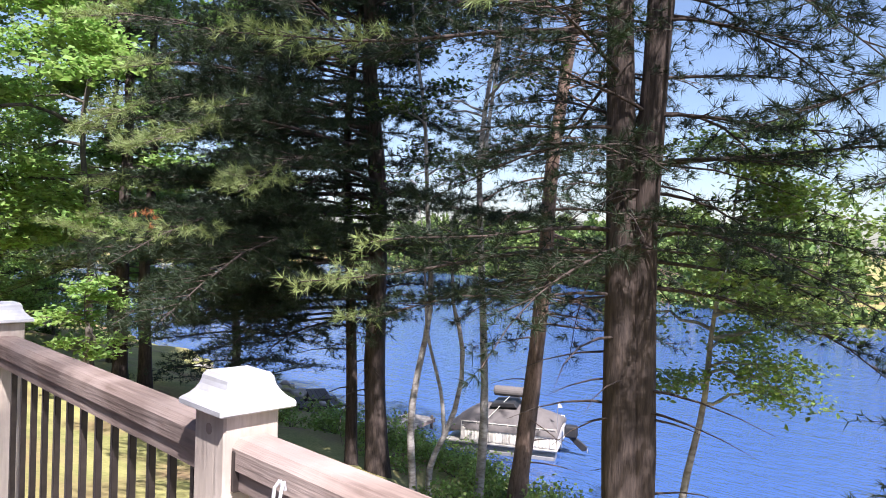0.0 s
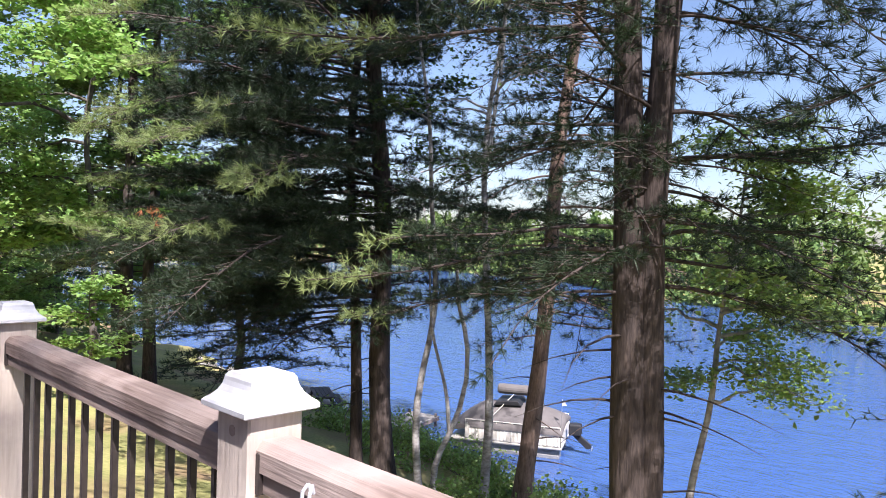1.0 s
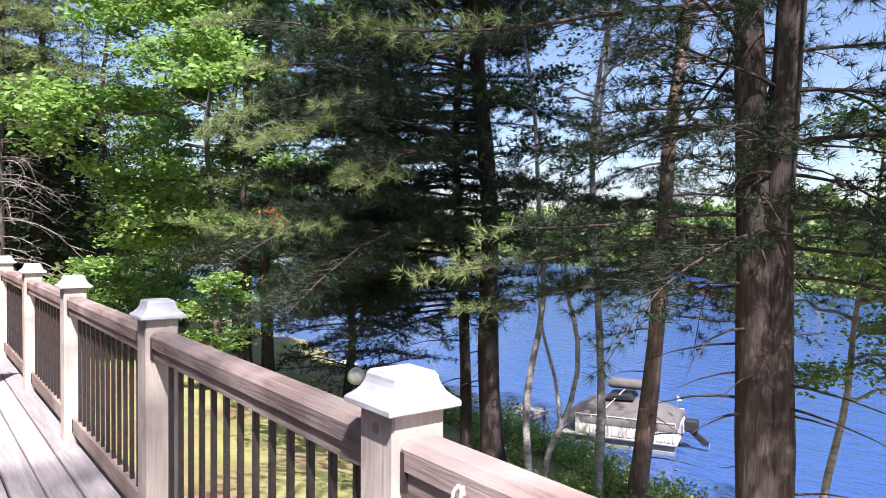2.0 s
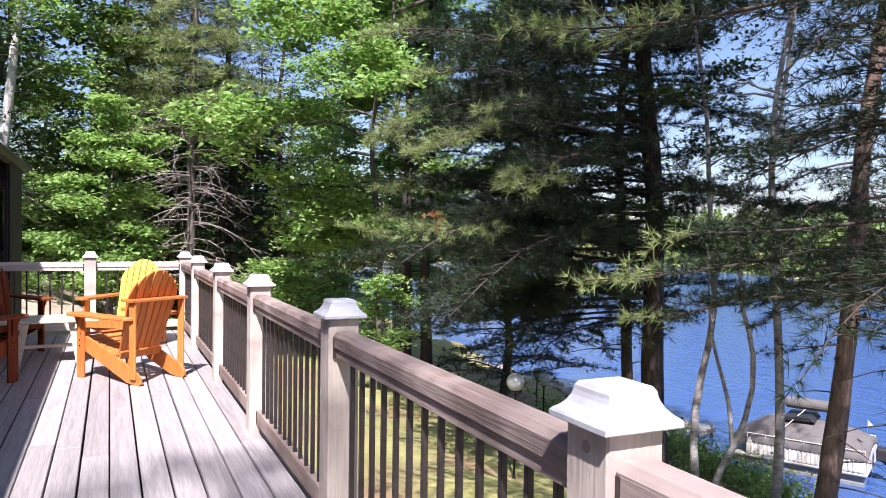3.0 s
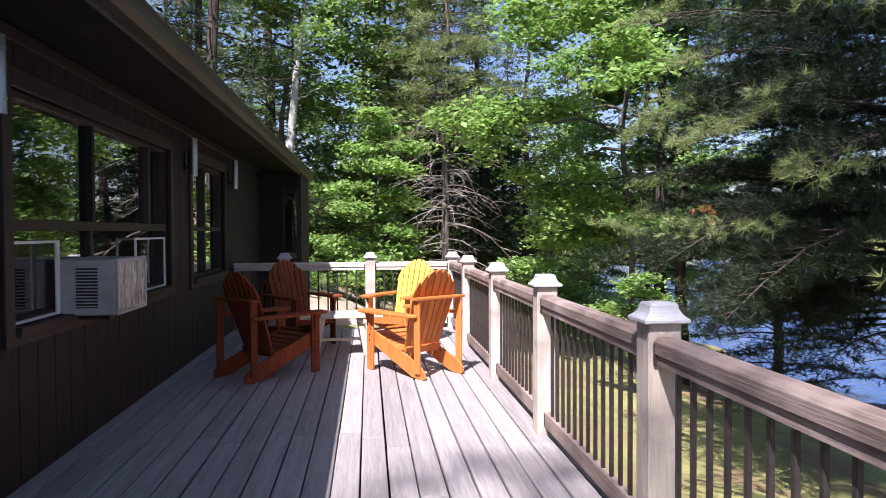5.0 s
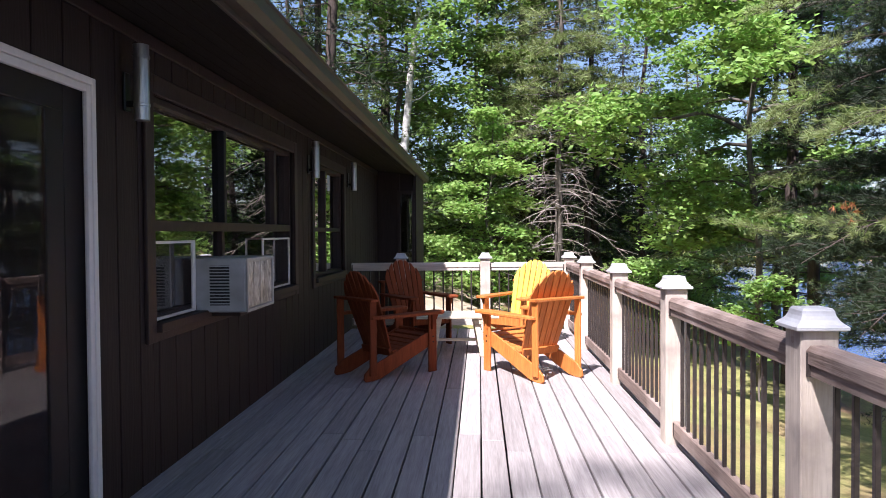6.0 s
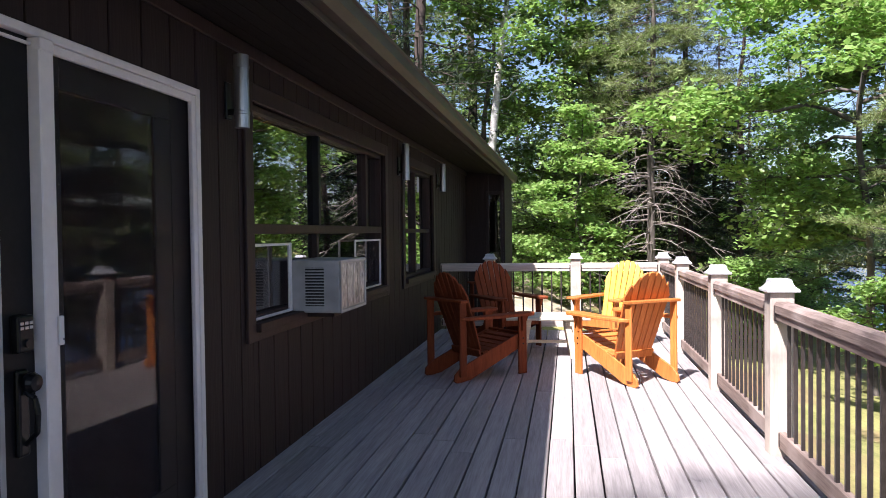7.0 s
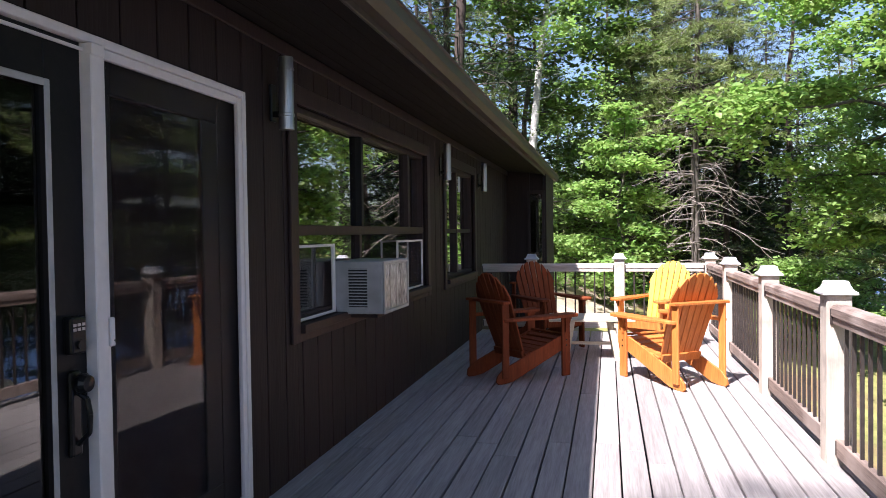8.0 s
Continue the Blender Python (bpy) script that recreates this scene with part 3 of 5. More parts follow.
part("gable_end_board", prism([(EAVE_X, EDGE_Z - 0.03), (EAVE_X, EDGE_Z + 0.13), (-5.2, 4.32), (-5.2, 4.15), (-1.2, EDGE_Z - 0.01)], "y", 14.702, 14.725), FASCIA, roof)


# ---------- door ----------
def frame_bars(owner, name, mat, x0, x1, y0, y1, z0, z1, w, bevel=0.003):
    """Four bars round an opening in the wall's plane."""
    for a, b, c, d in ((y0, y0 + w, z0, z1), (y1 - w, y1, z0, z1), (y0 + w, y1 - w, z1 - w, z1), (y0 + w, y1 - w, z0, z0 + w)):
        part(name, box(x0, x1, a, b, c, d, bevel), mat, owner)


door = tagged(new("door_1"), "black glazed patio door with white framed screen", "door", kind="structure")
d0, d1, dz0, dz1 = DOOR
MID = 2.41
frame_bars(door, "door_frame", WHITE_FRAME, WALL_X - 0.02, WALL_X + 0.016, d0, d1, dz0, dz1, 0.032)
part("mullion", box(WALL_X - 0.03, WALL_X + 0.03, MID - 0.045, MID + 0.012, dz0 + 0.03, dz1 - 0.034, 0.004), WHITE_FRAME, door)
part("mullion_bracket", box(WALL_X + 0.006, WALL_X + 0.036, MID - 0.047, MID + 0.014, dz1 - 0.075, dz1 - 0.034, 0.003), WHITE_FRAME, door)
part("top_track", box(WALL_X - 0.005, WALL_X + 0.004, d0 + 0.03, MID - 0.05, dz1 - 0.062, dz1 - 0.052), WHITE_FRAME, door)
# screen leaf
frame_bars(door, "screen_frame", WHITE_FRAME, WALL_X - 0.012, WALL_X + 0.010, MID + 0.014, d1 - 0.034, dz0 + 0.034, dz1 - 0.034, 0.034, 0.003)
la = part("screen_latch", box(WALL_X + 0.011, WALL_X + 0.026, MID + 0.028, MID + 0.052, 0.955, 1.055, 0.004), WHITE_FRAME, door)
part("latch_screw", rod((WALL_X + 0.026, MID + 0.045, 0.975), (WALL_X + 0.028, MID + 0.045, 0.975), 0.004, 8), BLACK_METAL, la)
# fixed black leaf behind the screen
frame_bars(door, "leaf_frame", BLACK_PAINT, WALL_X - 0.075, WALL_X - 0.035, MID - 0.02, d1 - 0.03, dz0 + 0.02, dz1 - 0.02, 0.15)
part("leaf_frame", box(WALL_X - 0.074, WALL_X - 0.036, 3.13, d1 - 0.181, dz0 + 0.171, dz1 - 0.171, 0.003), BLACK_PAINT, door)
pane_half = (d1 - 0.17 - MID - 0.12) / 2
fixed_pane = part("door_pane", box(-0.003, 0.003, -pane_half, pane_half, dz0 + 0.16, dz1 - 0.16), DOOR_GLASS, door)
fixed_pane.matrix_local = pose(WALL_X - 0.055, MID + 0.12 + pane_half, 0, 0, 0, -2.0)
part("screen_mesh", box(WALL_X - 0.004, WALL_X - 0.003, MID + 0.045, d1 - 0.065, dz0 + 0.065, dz1 - 0.065), SCREEN, door)
# hinged black leaf
frame_bars(door, "leaf_frame", BLACK_PAINT, WALL_X - 0.055, WALL_X - 0.012, d0 + 0.03, MID - 0.046, dz0 + 0.02, dz1 - 0.033, 0.16)
frame_bars(door, "glazing_bead", AC_PLASTIC, WALL_X - 0.012, WALL_X - 0.006, d0 + 0.18, MID - 0.186, dz0 + 0.17, dz1 - 0.183, 0.024)
part("door_pane", box(WALL_X - 0.038, WALL_X - 0.032, d0 + 0.19, MID - 0.205, dz0 + 0.18, dz1 - 0.190), DOOR_GLASS_CLEAR, door)
kp = part("keypad_lock", box(WALL_X - 0.013, WALL_X + 0.022, MID - 0.155, MID - 0.085, 0.955, 1.075, 0.008, 2), BLACK_METAL, door)
for r in range(2):
    for c in range(3):
        part("key", box(WALL_X + 0.021, WALL_X + 0.0245, MID - 0.148 + c * 0.02, MID - 0.134 + c * 0.02, 1.03 + r * 0.015, 1.04 + r * 0.015, 0.001), STEEL, kp)
part("keyway", rod((WALL_X + 0.02, MID - 0.12, 0.985), (WALL_X + 0.03, MID - 0.12, 0.985), 0.014, 14), BLACK_METAL, kp)
hs = part("handle_set", box(WALL_X - 0.013, WALL_X + 0.008, MID - 0.145, MID - 0.095, 0.62, 0.90, 0.01, 2), BLACK_METAL, door)
part("thumb_knob", lathe([(0.012, 0), (0.03, 0.012), (0.034, 0.03), (0.026, 0.046), (0.008, 0.05)], 16), BLACK_METAL, hs).matrix_local = Matrix.Translation((WALL_X + 0.008, MID - 0.12, 0.86)) @ Euler((0, radians(90), 0)).to_matrix().to_4x4()
grip = bmesh.new()
gp = [(WALL_X + 0.01, 0.83), (WALL_X + 0.045, 0.81), (WALL_X + 0.055, 0.76), (WALL_X + 0.05, 0.70), (WALL_X + 0.01, 0.66)]
for a, b in zip(gp, gp[1:]):
    rod((a[0], MID - 0.12, a[1]), (b[0], MID - 0.12, b[1]), 0.009, 8, bm=grip)
part("pull_grip", grip, BLACK_METAL, hs)


# ---------- windows ----------
def trim_round(owner, y0, y1, z0, z1, w=0.10, t=0.022):
    part("window_trim", box(WALL_X + 0.001, WALL_X + t, y0 - w, y0, z0 - w, z1 + w, 0.004), TRIM, owner)
    part("window_trim", box(WALL_X + 0.001, WALL_X + t, y1, y1 + w, z0 - w, z1 + w, 0.004), TRIM, owner)
    part("window_trim", box(WALL_X + 0.001, WALL_X + t, y0, y1, z1, z1 + w, 0.004), TRIM, owner)
    part("window_sill", box(WALL_X + 0.001, WALL_X + 0.05, y0 - 0.0, y1 + 0.0, z0 - 0.05, z0, 0.004), TRIM, owner)
    part("apron", box(WALL_X + 0.001, WALL_X + t - 0.004, y0, y1, z0 - w, z0 - 0.05, 0.004), TRIM, owner)


win = tagged(new("window_1"), "wide dark-framed window with screened lower vents", "window", kind="structure")
y0, y1, z0, z1 = WIN1
trim_round(win, y0, y1, z0, z1)
XB, XF = WALL_X - 0.10, WALL_X - 0.045
frame_bars(win, "window_frame", TRIM, XB, XF + 0.02, y0, y1, z0, z1, 0.035)
part("transom", box(XB, XF + 0.03, y0 + 0.035, y1 - 0.035, 1.325, 1.385, 0.004), TRIM, win)
part("mullion", box(XB, XF + 0.015, 5.205, 5.255, 1.385, z1 - 0.035, 0.004), BLACK_PAINT, win)
part("mullion", box(XB, XF - 0.005, 5.205, 5.255, z0 + 0.035, 1.325, 0.004), TRIM, win)
part("jamb", box(XB, XF + 0.012, 6.45, 6.52, 1.385, z1 - 0.035, 0.004), TRIM, win)
for a, b in ((y0 + 0.035, 5.205), (5.255, 6.45), (6.52, y1 - 0.035)):
    part("window_pane", box(XB + 0.02, XB + 0.026, a, b, 1.385, z1 - 0.035), GLASS, win)
for a, b in ((y0 + 0.035, 5.205), (5.255, y1 - 0.035)):
    part("window_pane", box(XB + 0.01, XB + 0.016, a, b, z0 + 0.035, 1.325), GLASS, win)
# white-edged vent screens
for a, b in ((y0 + 0.02, 4.60), (6.03, 6.85)):
    sc = part("vent_screen", box(XF + 0.028, XF + 0.030, a + 0.015, b - 0.015, 0.85, 1.255), SCREEN, win)
    frame_bars(sc, "screen_edge", WHITE_FRAME, XF + 0.021, XF + 0.036, a, b, 0.836, 1.27, 0.016, 0.002)
part("screen_edge", box(XF + 0.021, XF + 0.034, 4.612, 4.628, 0.836, 1.27, 0.002), WHITE_FRAME, win)

win2 = tagged(new("window_2"), "dark-framed window reflecting the trees", "window", kind="structure")
y0, y1, z0, z1 = WIN2
trim_round(win2, y0, y1, z0, z1)
frame_bars(win2, "window_frame", TRIM, XB, XF + 0.02, y0, y1, z0, z1, 0.035)
part("mullion", box(XB, XF + 0.015, 8.52, 8.57, z0 + 0.035, z1 - 0.035, 0.004), TRIM, win2)
part("transom", box(XB, XF + 0.01, y0 + 0.035, y1 - 0.035, 1.325, 1.37, 0.004), TRIM, win2)
for a, b in ((y0 + 0.035, 8.52), (8.57, y1 - 0.035)):
    part("window_pane", box(XB + 0.02, XB + 0.026, a, b, 1.37, z1 - 0.035), GLASS, win2)
    part("window_pane", box(XB + 0.02, XB + 0.026, a, b, z0 + 0.035, 1.325), GLASS, win2)


# ---------- things on and beside the deck ----------
def air_conditioner():
    y0, y1, z0, z1 = 4.67, 5.24, 0.815, 1.155
    ac = thing("air_conditioner", pose(WALL_X, (y0 + y1) / 2, z0), "beige window air conditioner with dented coil fins", "air conditioner")
    h, w, d = z1 - z0, (y1 - y0) / 2, 0.29
    part("casing", box(-0.06, d, -w, w, 0, h, 0.012, 2), AC_PLASTIC, ac)
    # louvred sides
    for s in (-1, 1):
        v = part("side_vent", box(0.06, 0.185, s * w - 0.002, s * w + 0.002, 0.045, h - 0.045), AC_DARK, ac)
        for k in range(13):
            z = 0.052 + k * 0.0195
            part("louvre", box(0.058, 0.187, s * w - 0.004, s * w + 0.006, z, z + 0.008, 0.001), AC_PLASTIC, v)
    part("coil", box(d + 0.001, d + 0.004, -w + 0.03, w - 0.03, 0.03, h - 0.03), COIL, ac)
    e = 0.022
    for a, b, c, f in ((-w, -w + e, 0.0, h), (w - e, w, 0.0, h), (-w + e, w - e, h - e, h), (-w + e, w - e, 0.0, e)):
        part("coil_frame", box(d + 0.001, d + 0.012, a, b, c, f, 0.003), AC_PLASTIC, ac)
    for k in range(3):
        y = -w / 2 + k * w / 2
        part("guard_rib", box(d + 0.004, d + 0.007, y - 0.003, y + 0.003, e, h - e), AC_PLASTIC, ac)
    part("support", box(-0.02, d * 0.8, -w + 0.06, w - 0.06, -0.03, -0.001, 0.003), TRIM, ac)


air_conditioner()


def wall_sconce(y):
    s = thing("wall_sconce", pose(WALL_X, y, 2.055), "brushed steel cylinder up-and-down wall light", "wall lamp", "wall sconces")
    x = 0.085
    part("shade", lathe([(0.034, -0.185), (0.038, -0.185), (0.038, 0.185), (0.034, 0.185), (0.034, 0.15), (0.0005, 0.15)], 24, at=(x, 0, 0)), STEEL, s, smooth=False)
    for z in (-0.11, 0.125):
        part("band", lathe([(0.0385, z - 0.008), (0.041, z - 0.006), (0.041, z + 0.006), (0.0385, z + 0.008)], 24, at=(x, 0, 0)), STEEL, s)
    part("arm", box(0.0, x - 0.03, -0.02, 0.02, -0.12, -0.09, 0.003), BLACK_METAL, s)
    part("backplate", box(0.001, 0.016, -0.03, 0.03, -0.14, 0.05, 0.004), BLACK_METAL, s)


for y in (3.74, 7.55, 9.80):
    wall_sconce(y)


def adirondack(wood, m, label, slat_wood=None):
    c = thing("adirondack_chair", m @ Matrix.Diagonal((0.87, 0.90, 1.0, 1)), label, "chair", "chairs round the low table")
    # side stringers, high in front and low behind
    for s in (-1, 1):
        x = s * 0.262
        outline = [(0.40, 0.36), (0.40, 0.25), (0.33, 0.235), (-0.30, 0.012), (-0.40, 0.0), (-0.475, 0.0), (-0.50, 0.02), (-0.49, 0.07), (-0.42, 0.125), (-0.10, 0.235), (0.10, 0.30), (0.30, 0.365)]
        part("stringer", prism(outline, "x", x - 0.012, x + 0.012, 0.003), wood, c)
        x = s * 0.288
        leg = part("front_leg", box(x - 0.013, x + 0.013, 0.31, 0.415, 0.0, 0.545, 0.004), wood, c)
        for zz in (0.28, 0.33):
            part("bolt", rod((x + s * 0.012, 0.362, zz), (x + s * 0.018, 0.362, zz), 0.008, 8), BLACK_METAL, leg)
        part("rear_upright", box(x - 0.012, x + 0.012, -0.445, -0.365, 0.05, 0.70, 0.004), wood, c)
        arm = [(-0.43, 0.012), (-0.36, 0.045), (-0.05, 0.072), (0.30, 0.082), (0.43, 0.078), (0.475, 0.045), (0.475, -0.035), (0.43, -0.068), (0.20, -0.062), (-0.10, -0.045), (-0.43, -0.012)]
        part("armrest", prism([(s * (0.305 + 1.25 * b), a) for a, b in arm], "z", 0.546, 0.574, 0.005), wood, c)
        part("arm_bracket", prism([(0.34, 0.40), (0.34, 0.545), (0.30 + 0.13, 0.545)][:3], "x", x + s * 0.014, x + s * 0.034), wood, c)
    # seat slats down the slope
    for k in range(7):
        t = k / 6
        y, z = 0.385 - 0.50 * t, 0.375 - 0.135 * t - 0.02 * math.sin(math.pi * t)
        sl = part("seat_slat", box(-0.272, 0.272, -0.034, 0.034, -0.010, 0.010, 0.004), wood, c)
        sl.matrix_local = pose(0, y, z, 15 if k else -10)
    # fan of back slats, tallest in the middle, with rounded tops
    lean = pose(0, -0.12, 0.20, 22)
    for k in range(7):
        u = k - 3
        h = 0.825 - 0.017 * u * u
        w0, w1 = 0.031, 0.037
        hr, hl = h - 0.017 * u - 0.004, h + 0.017 * u - 0.004
        top = [(w1, hr - 0.012), (w1 * 0.8, hr - 0.001), (0.0, h), (-w1 * 0.8, hl - 0.001), (-w1, hl - 0.012)]
        sl = part("back_slat", prism([(-w0, 0.0), (w0, 0.0), *top], "y", -0.010, 0.010, 0.003), slat_wood or wood, c)
        sl.matrix_local = lean @ pose(u * 0.066, 0, 0, 0, u * 1.7, 0)
    for z, w in ((0.04, 0.24),):
        b = part("back_brace", box(-w, w, -0.036, -0.012, z - 0.035, z + 0.035, 0.004), wood, c)
        b.matrix_local = lean
    part("back_support", prism([(-0.335, -0.455), (0.335, -0.455), (0.335, -0.375), (0.27, -0.352), (-0.27, -0.352), (-0.335, -0.375)], "z", 0.70, 0.724, 0.004), wood, c)
    part("front_apron", box(-0.25, 0.25, 0.385, 0.407, 0.25, 0.355, 0.004), wood, c)
    return c


adirondack(ORANGE, pose(0.66, 6.93, 0.001, 0, 0, 36), "orange stained wooden adirondack chair in the sun")
adirondack(ORANGE, pose(0.66, 8.72, 0.001, 0, 0, 146), "orange adirondack chair with bright yellow back slats", YELLOW)
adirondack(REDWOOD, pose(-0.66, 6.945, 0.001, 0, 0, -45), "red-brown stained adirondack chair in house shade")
adirondack(REDWOOD, pose(-0.56, 8.80, 0.001, 0, 0, 215), "red-brown stained adirondack chair in shade beside the wall")


def low_table():
    t = thing("low_table", pose(-0.05, 8.00, 0.001, 0, 0, 4), "pale unpainted low slatted wooden table", "table")
    for k in range(5):
        y = -0.23 + k * 0.115
        part("table_slat", box(-0.43, 0.43, y - 0.053, y + 0.053, 0.405, 0.43, 0.004), TABLE_WOOD, t)
    for s in (-1, 1):
        part("batten", box(s * 0.24 - 0.02, s * 0.24 + 0.02, -0.27, 0.27, 0.345, 0.404, 0.003), TABLE_WOOD, t)
        for q in (-1, 1):
            lg = part("leg", prism([(s * 0.20 - 0.035, 0.404), (s * 0.20 + 0.035, 0.404), (s * 0.265 + 0.03, 0.0), (s * 0.265 - 0.03, 0.0)], "y", q * 0.2 - 0.018, q * 0.2 + 0.018, 0.003), TABLE_WOOD, t)
        part("stretcher", box(s * 0.235 - 0.012, s * 0.235 + 0.012, -0.18, 0.18, 0.13, 0.17, 0.003), TABLE_WOOD, t)
    part("stretcher", box(-0.22, 0.22, -0.015, 0.015, 0.135, 0.165, 0.003), TABLE_WOOD, t)


low_table()


def room_things():
    lamp = thing("candle_lamp", pose(-2.35, 2.82, 0.0), "small lit candle lamp on a dark stand", "lamp")
    part("stand", lathe([(0.12, 0), (0.12, 0.02), (0.015, 0.04), (0.012, 1.35), (0.05, 1.36), (0.05, 1.38)], 14), BRASS, lamp)
    part("candle", lathe([(0.012, 1.38), (0.012, 1.47)], 10), TABLE_WOOD, lamp)
    part("flame", lathe([(0.004, 1.47), (0.010, 1.485), (0.007, 1.505), (0.001, 1.525)], 10), bulb, lamp)
    for x, y, z, e in ((-2.35, 2.82, 1.60, 14.0), (-2.15, 5.5, 1.05, 20.0)):
        lo = new("room_bulb", bpy.data.lights.new("room_bulb", "POINT"))
        lo.data.energy, lo.data.color, lo.data.shadow_soft_size = e, (1.0, 0.55, 0.25), 0.04
        lo.location = (x, y, z)
    ps = thing("shaded_lamp", pose(-2.15, 5.5, 0.0), "lit table lamp with white shade behind the window", "lamp")
    part("stand", lathe([(0.10, 0), (0.10, 0.02), (0.012, 0.04), (0.012, 1.15)], 14), BRASS, ps)
    part("shade", lathe([(0.12, 1.17), (0.06, 1.245), (0.055, 1.245), (0.113, 1.171)], 20), WHITE_FRAME, ps)
    part("glow_ring", lathe([(0.10, 1.150), (0.105, 1.163), (0.10, 1.164)], 20), bulb, ps)


room_things()


def outdoor_globe(x, y, r=0.15, h=0.95):
    z = float(land(np.array(x), np.array(y)))
    g = thing("globe_lamp", pose(x, y, z), "frosted globe path lamp on a black post", "garden lamp", "path lamps")
    part("pole", lathe([(0.035, -0.1), (0.035, 0.02), (0.022, 0.04), (0.022, h - 0.02), (0.06, h), (0.06, h + 0.02)], 12), BLACK_METAL, g)
    bm = bmesh.new()
    bmesh.ops.create_uvsphere(bm, u_segments=20, v_segments=12, radius=r, matrix=Matrix.Translation((0, 0, h + r + 0.01)))
    part("globe", bm, GLOBE, g, "frosted white globe", smooth=True)


def picnic_table(x, y, rz):
    z = float(land(np.array(x), np.array(y)))
    p = thing("picnic_table", pose(x, y, z, 0, 0, rz), "dark wooden picnic table near the water", "picnic table")
    for k in range(5):
        part("table_plank", box(-0.9, 0.9, -0.36 + k * 0.147, -0.225 + k * 0.147, 0.70, 0.738, 0.004), PICNIC, p)
    for s in (-1, 1):
        for k in range(2):
            a = s * 0.62 + k * 0.145 - 0.07
            part("bench_plank", box(-0.9, 0.9, a - 0.066, a + 0.066, 0.41, 0.448, 0.004), PICNIC, p)
    for ex in (-0.65, 0.65):
        part("seat_bearer", box(ex - 0.02, ex + 0.02, -0.75, 0.75, 0.32, 0.409, 0.003), PICNIC, p)
        part("top_bearer", box(ex - 0.02, ex + 0.02, -0.34, 0.34, 0.61, 0.699, 0.003), PICNIC, p)
        for s in (-1, 1):
            part("leg", prism([(s * 0.22 - 0.045, 0.70), (s * 0.22 + 0.045, 0.70), (s * 0.58 + 0.045, -0.05), (s * 0.58 - 0.045, -0.05)], "x", ex + 0.022, ex + 0.058, 0.003), PICNIC, p)


def pontoon_boat(m):
    """Bow along +y; deck 4.4 m long, 2.2 m wide; z = 0 is the waterline."""
    b = thing("pontoon_boat", m, "cream pontoon boat under a grey canvas cover, moored", "boat")
    L, W = 4.4, 1.1
    for s in (-1, 1):
        bm = rod((s * 0.72, -L / 2 + 0.1, 0.06), (s * 0.72, L / 2 - 0.45, 0.06), 0.27, 18)
        rod((s * 0.72, L / 2 - 0.45, 0.06), (s * 0.72, L / 2 + 0.05, 0.16), 0.27, 18, 0.05, bm)
        part("pontoon", bm, ALU, b, smooth=False)
    part("deck", box(-W, W, -L / 2, L / 2, 0.33, 0.42, 0.01), BOAT_WHITE, b)
    part("deck_edge", box(-W - 0.012, W + 0.012, -L / 2 - 0.01, L / 2 + 0.01, 0.345, 0.385, 0.005), ALU, b)
    # ribbed side panels in a tube frame
    for s in (-1, 1):
        side = part("side_panel", box(s * W - 0.012, s * W + 0.012, -L / 2 + 0.05, L / 2 - 0.6, 0.44, 0.90, 0.004), BOAT_WHITE, b, "cream ribbed side panel")
        for k in range(26):
            y = -L / 2 + 0.12 + k * 0.14
            part("rib", box(s * (W + 0.018) - 0.012, s * (W + 0.018) + 0.012, y - 0.03, y + 0.03, 0.47, 0.87, 0.01), BOAT_WHITE, side)
        rb = bmesh.new()
        for z in (0.93, 1.08):
            rod((s * W, -L / 2 + 0.05, z), (s * W, L / 2 - 0.6, z), 0.016, 8, bm=rb)
        for k in range(7):
            y = -L / 2 + 0.06 + k * 0.62
            rod((s * W, y, 0.42), (s * W, y, 1.08), 0.014, 8, bm=rb)
        part("side_rail", rb, BOAT_WHITE, b)
    part("stern_panel", box(-W + 0.02, W - 0.02, -L / 2 - 0.0, -L / 2 + 0.03, 0.44, 0.90, 0.004), BOAT_WHITE, b)
    part("bow_panel", box(-W + 0.25, W - 0.25, L / 2 - 0.55, L / 2 - 0.52, 0.44, 0.90, 0.004), BOAT_WHITE, b)
    # sagging cover
    nx, ny = 14, 26
    bm = bmesh.new()
    g = []
    for j in range(ny + 1):
        v = j / ny
        y = -L / 2 - 0.02 + v * (L + 0.05)
        ridge = 1.18 + 0.42 * math.sin(math.pi * min(1, max(0, v * 1.02))) ** 0.7 - 0.35 * max(0, v - 0.75) / 0.25
        row = []
        for i in range(nx + 1):
            u = i / nx * 2 - 1
            half = (W + 0.05) * (1 - 0.25 * max(0, v - 0.8) / 0.2)
            edge = 0.98 - 0.25 * max(0, v - 0.8) / 0.2
            z = edge + (ridge - edge) * (1 - abs(u) ** 1.8) + 0.03 * math.sin(9 * v + 3 * u) * (1 - u * u)
            row.append(bm.verts.new((u * half, y, z)))
        g.append(row)
    for a, c in zip(g, g[1:]):
        for i in range(nx):
            bm.faces.new((a[i], a[i + 1], c[i + 1], c[i]))
    skirt = bmesh.ops.extrude_edge_only(bm, edges=[e for e in bm.edges if e.is_boundary])
    for v in [x for x in skirt["geom"] if isinstance(x, bmesh.types.BMVert)]:
        v.co.z -= 0.16
    part("cover", bm, GREY_CANVAS, b, "grey canvas boat cover", smooth=True)
    part("dark_cover_panel", prism([(-0.5, 1.56), (0.62, 1.50), (0.5, 1.66), (-0.35, 1.72)], "x", -0.55, 0.55, 0.02), BLACK_CANVAS, b)
    # folded canopy on its struts
    bm = rod((-0.1, -1.15, 2.02), (-0.1, 0.55, 2.02), 0.18, 16)
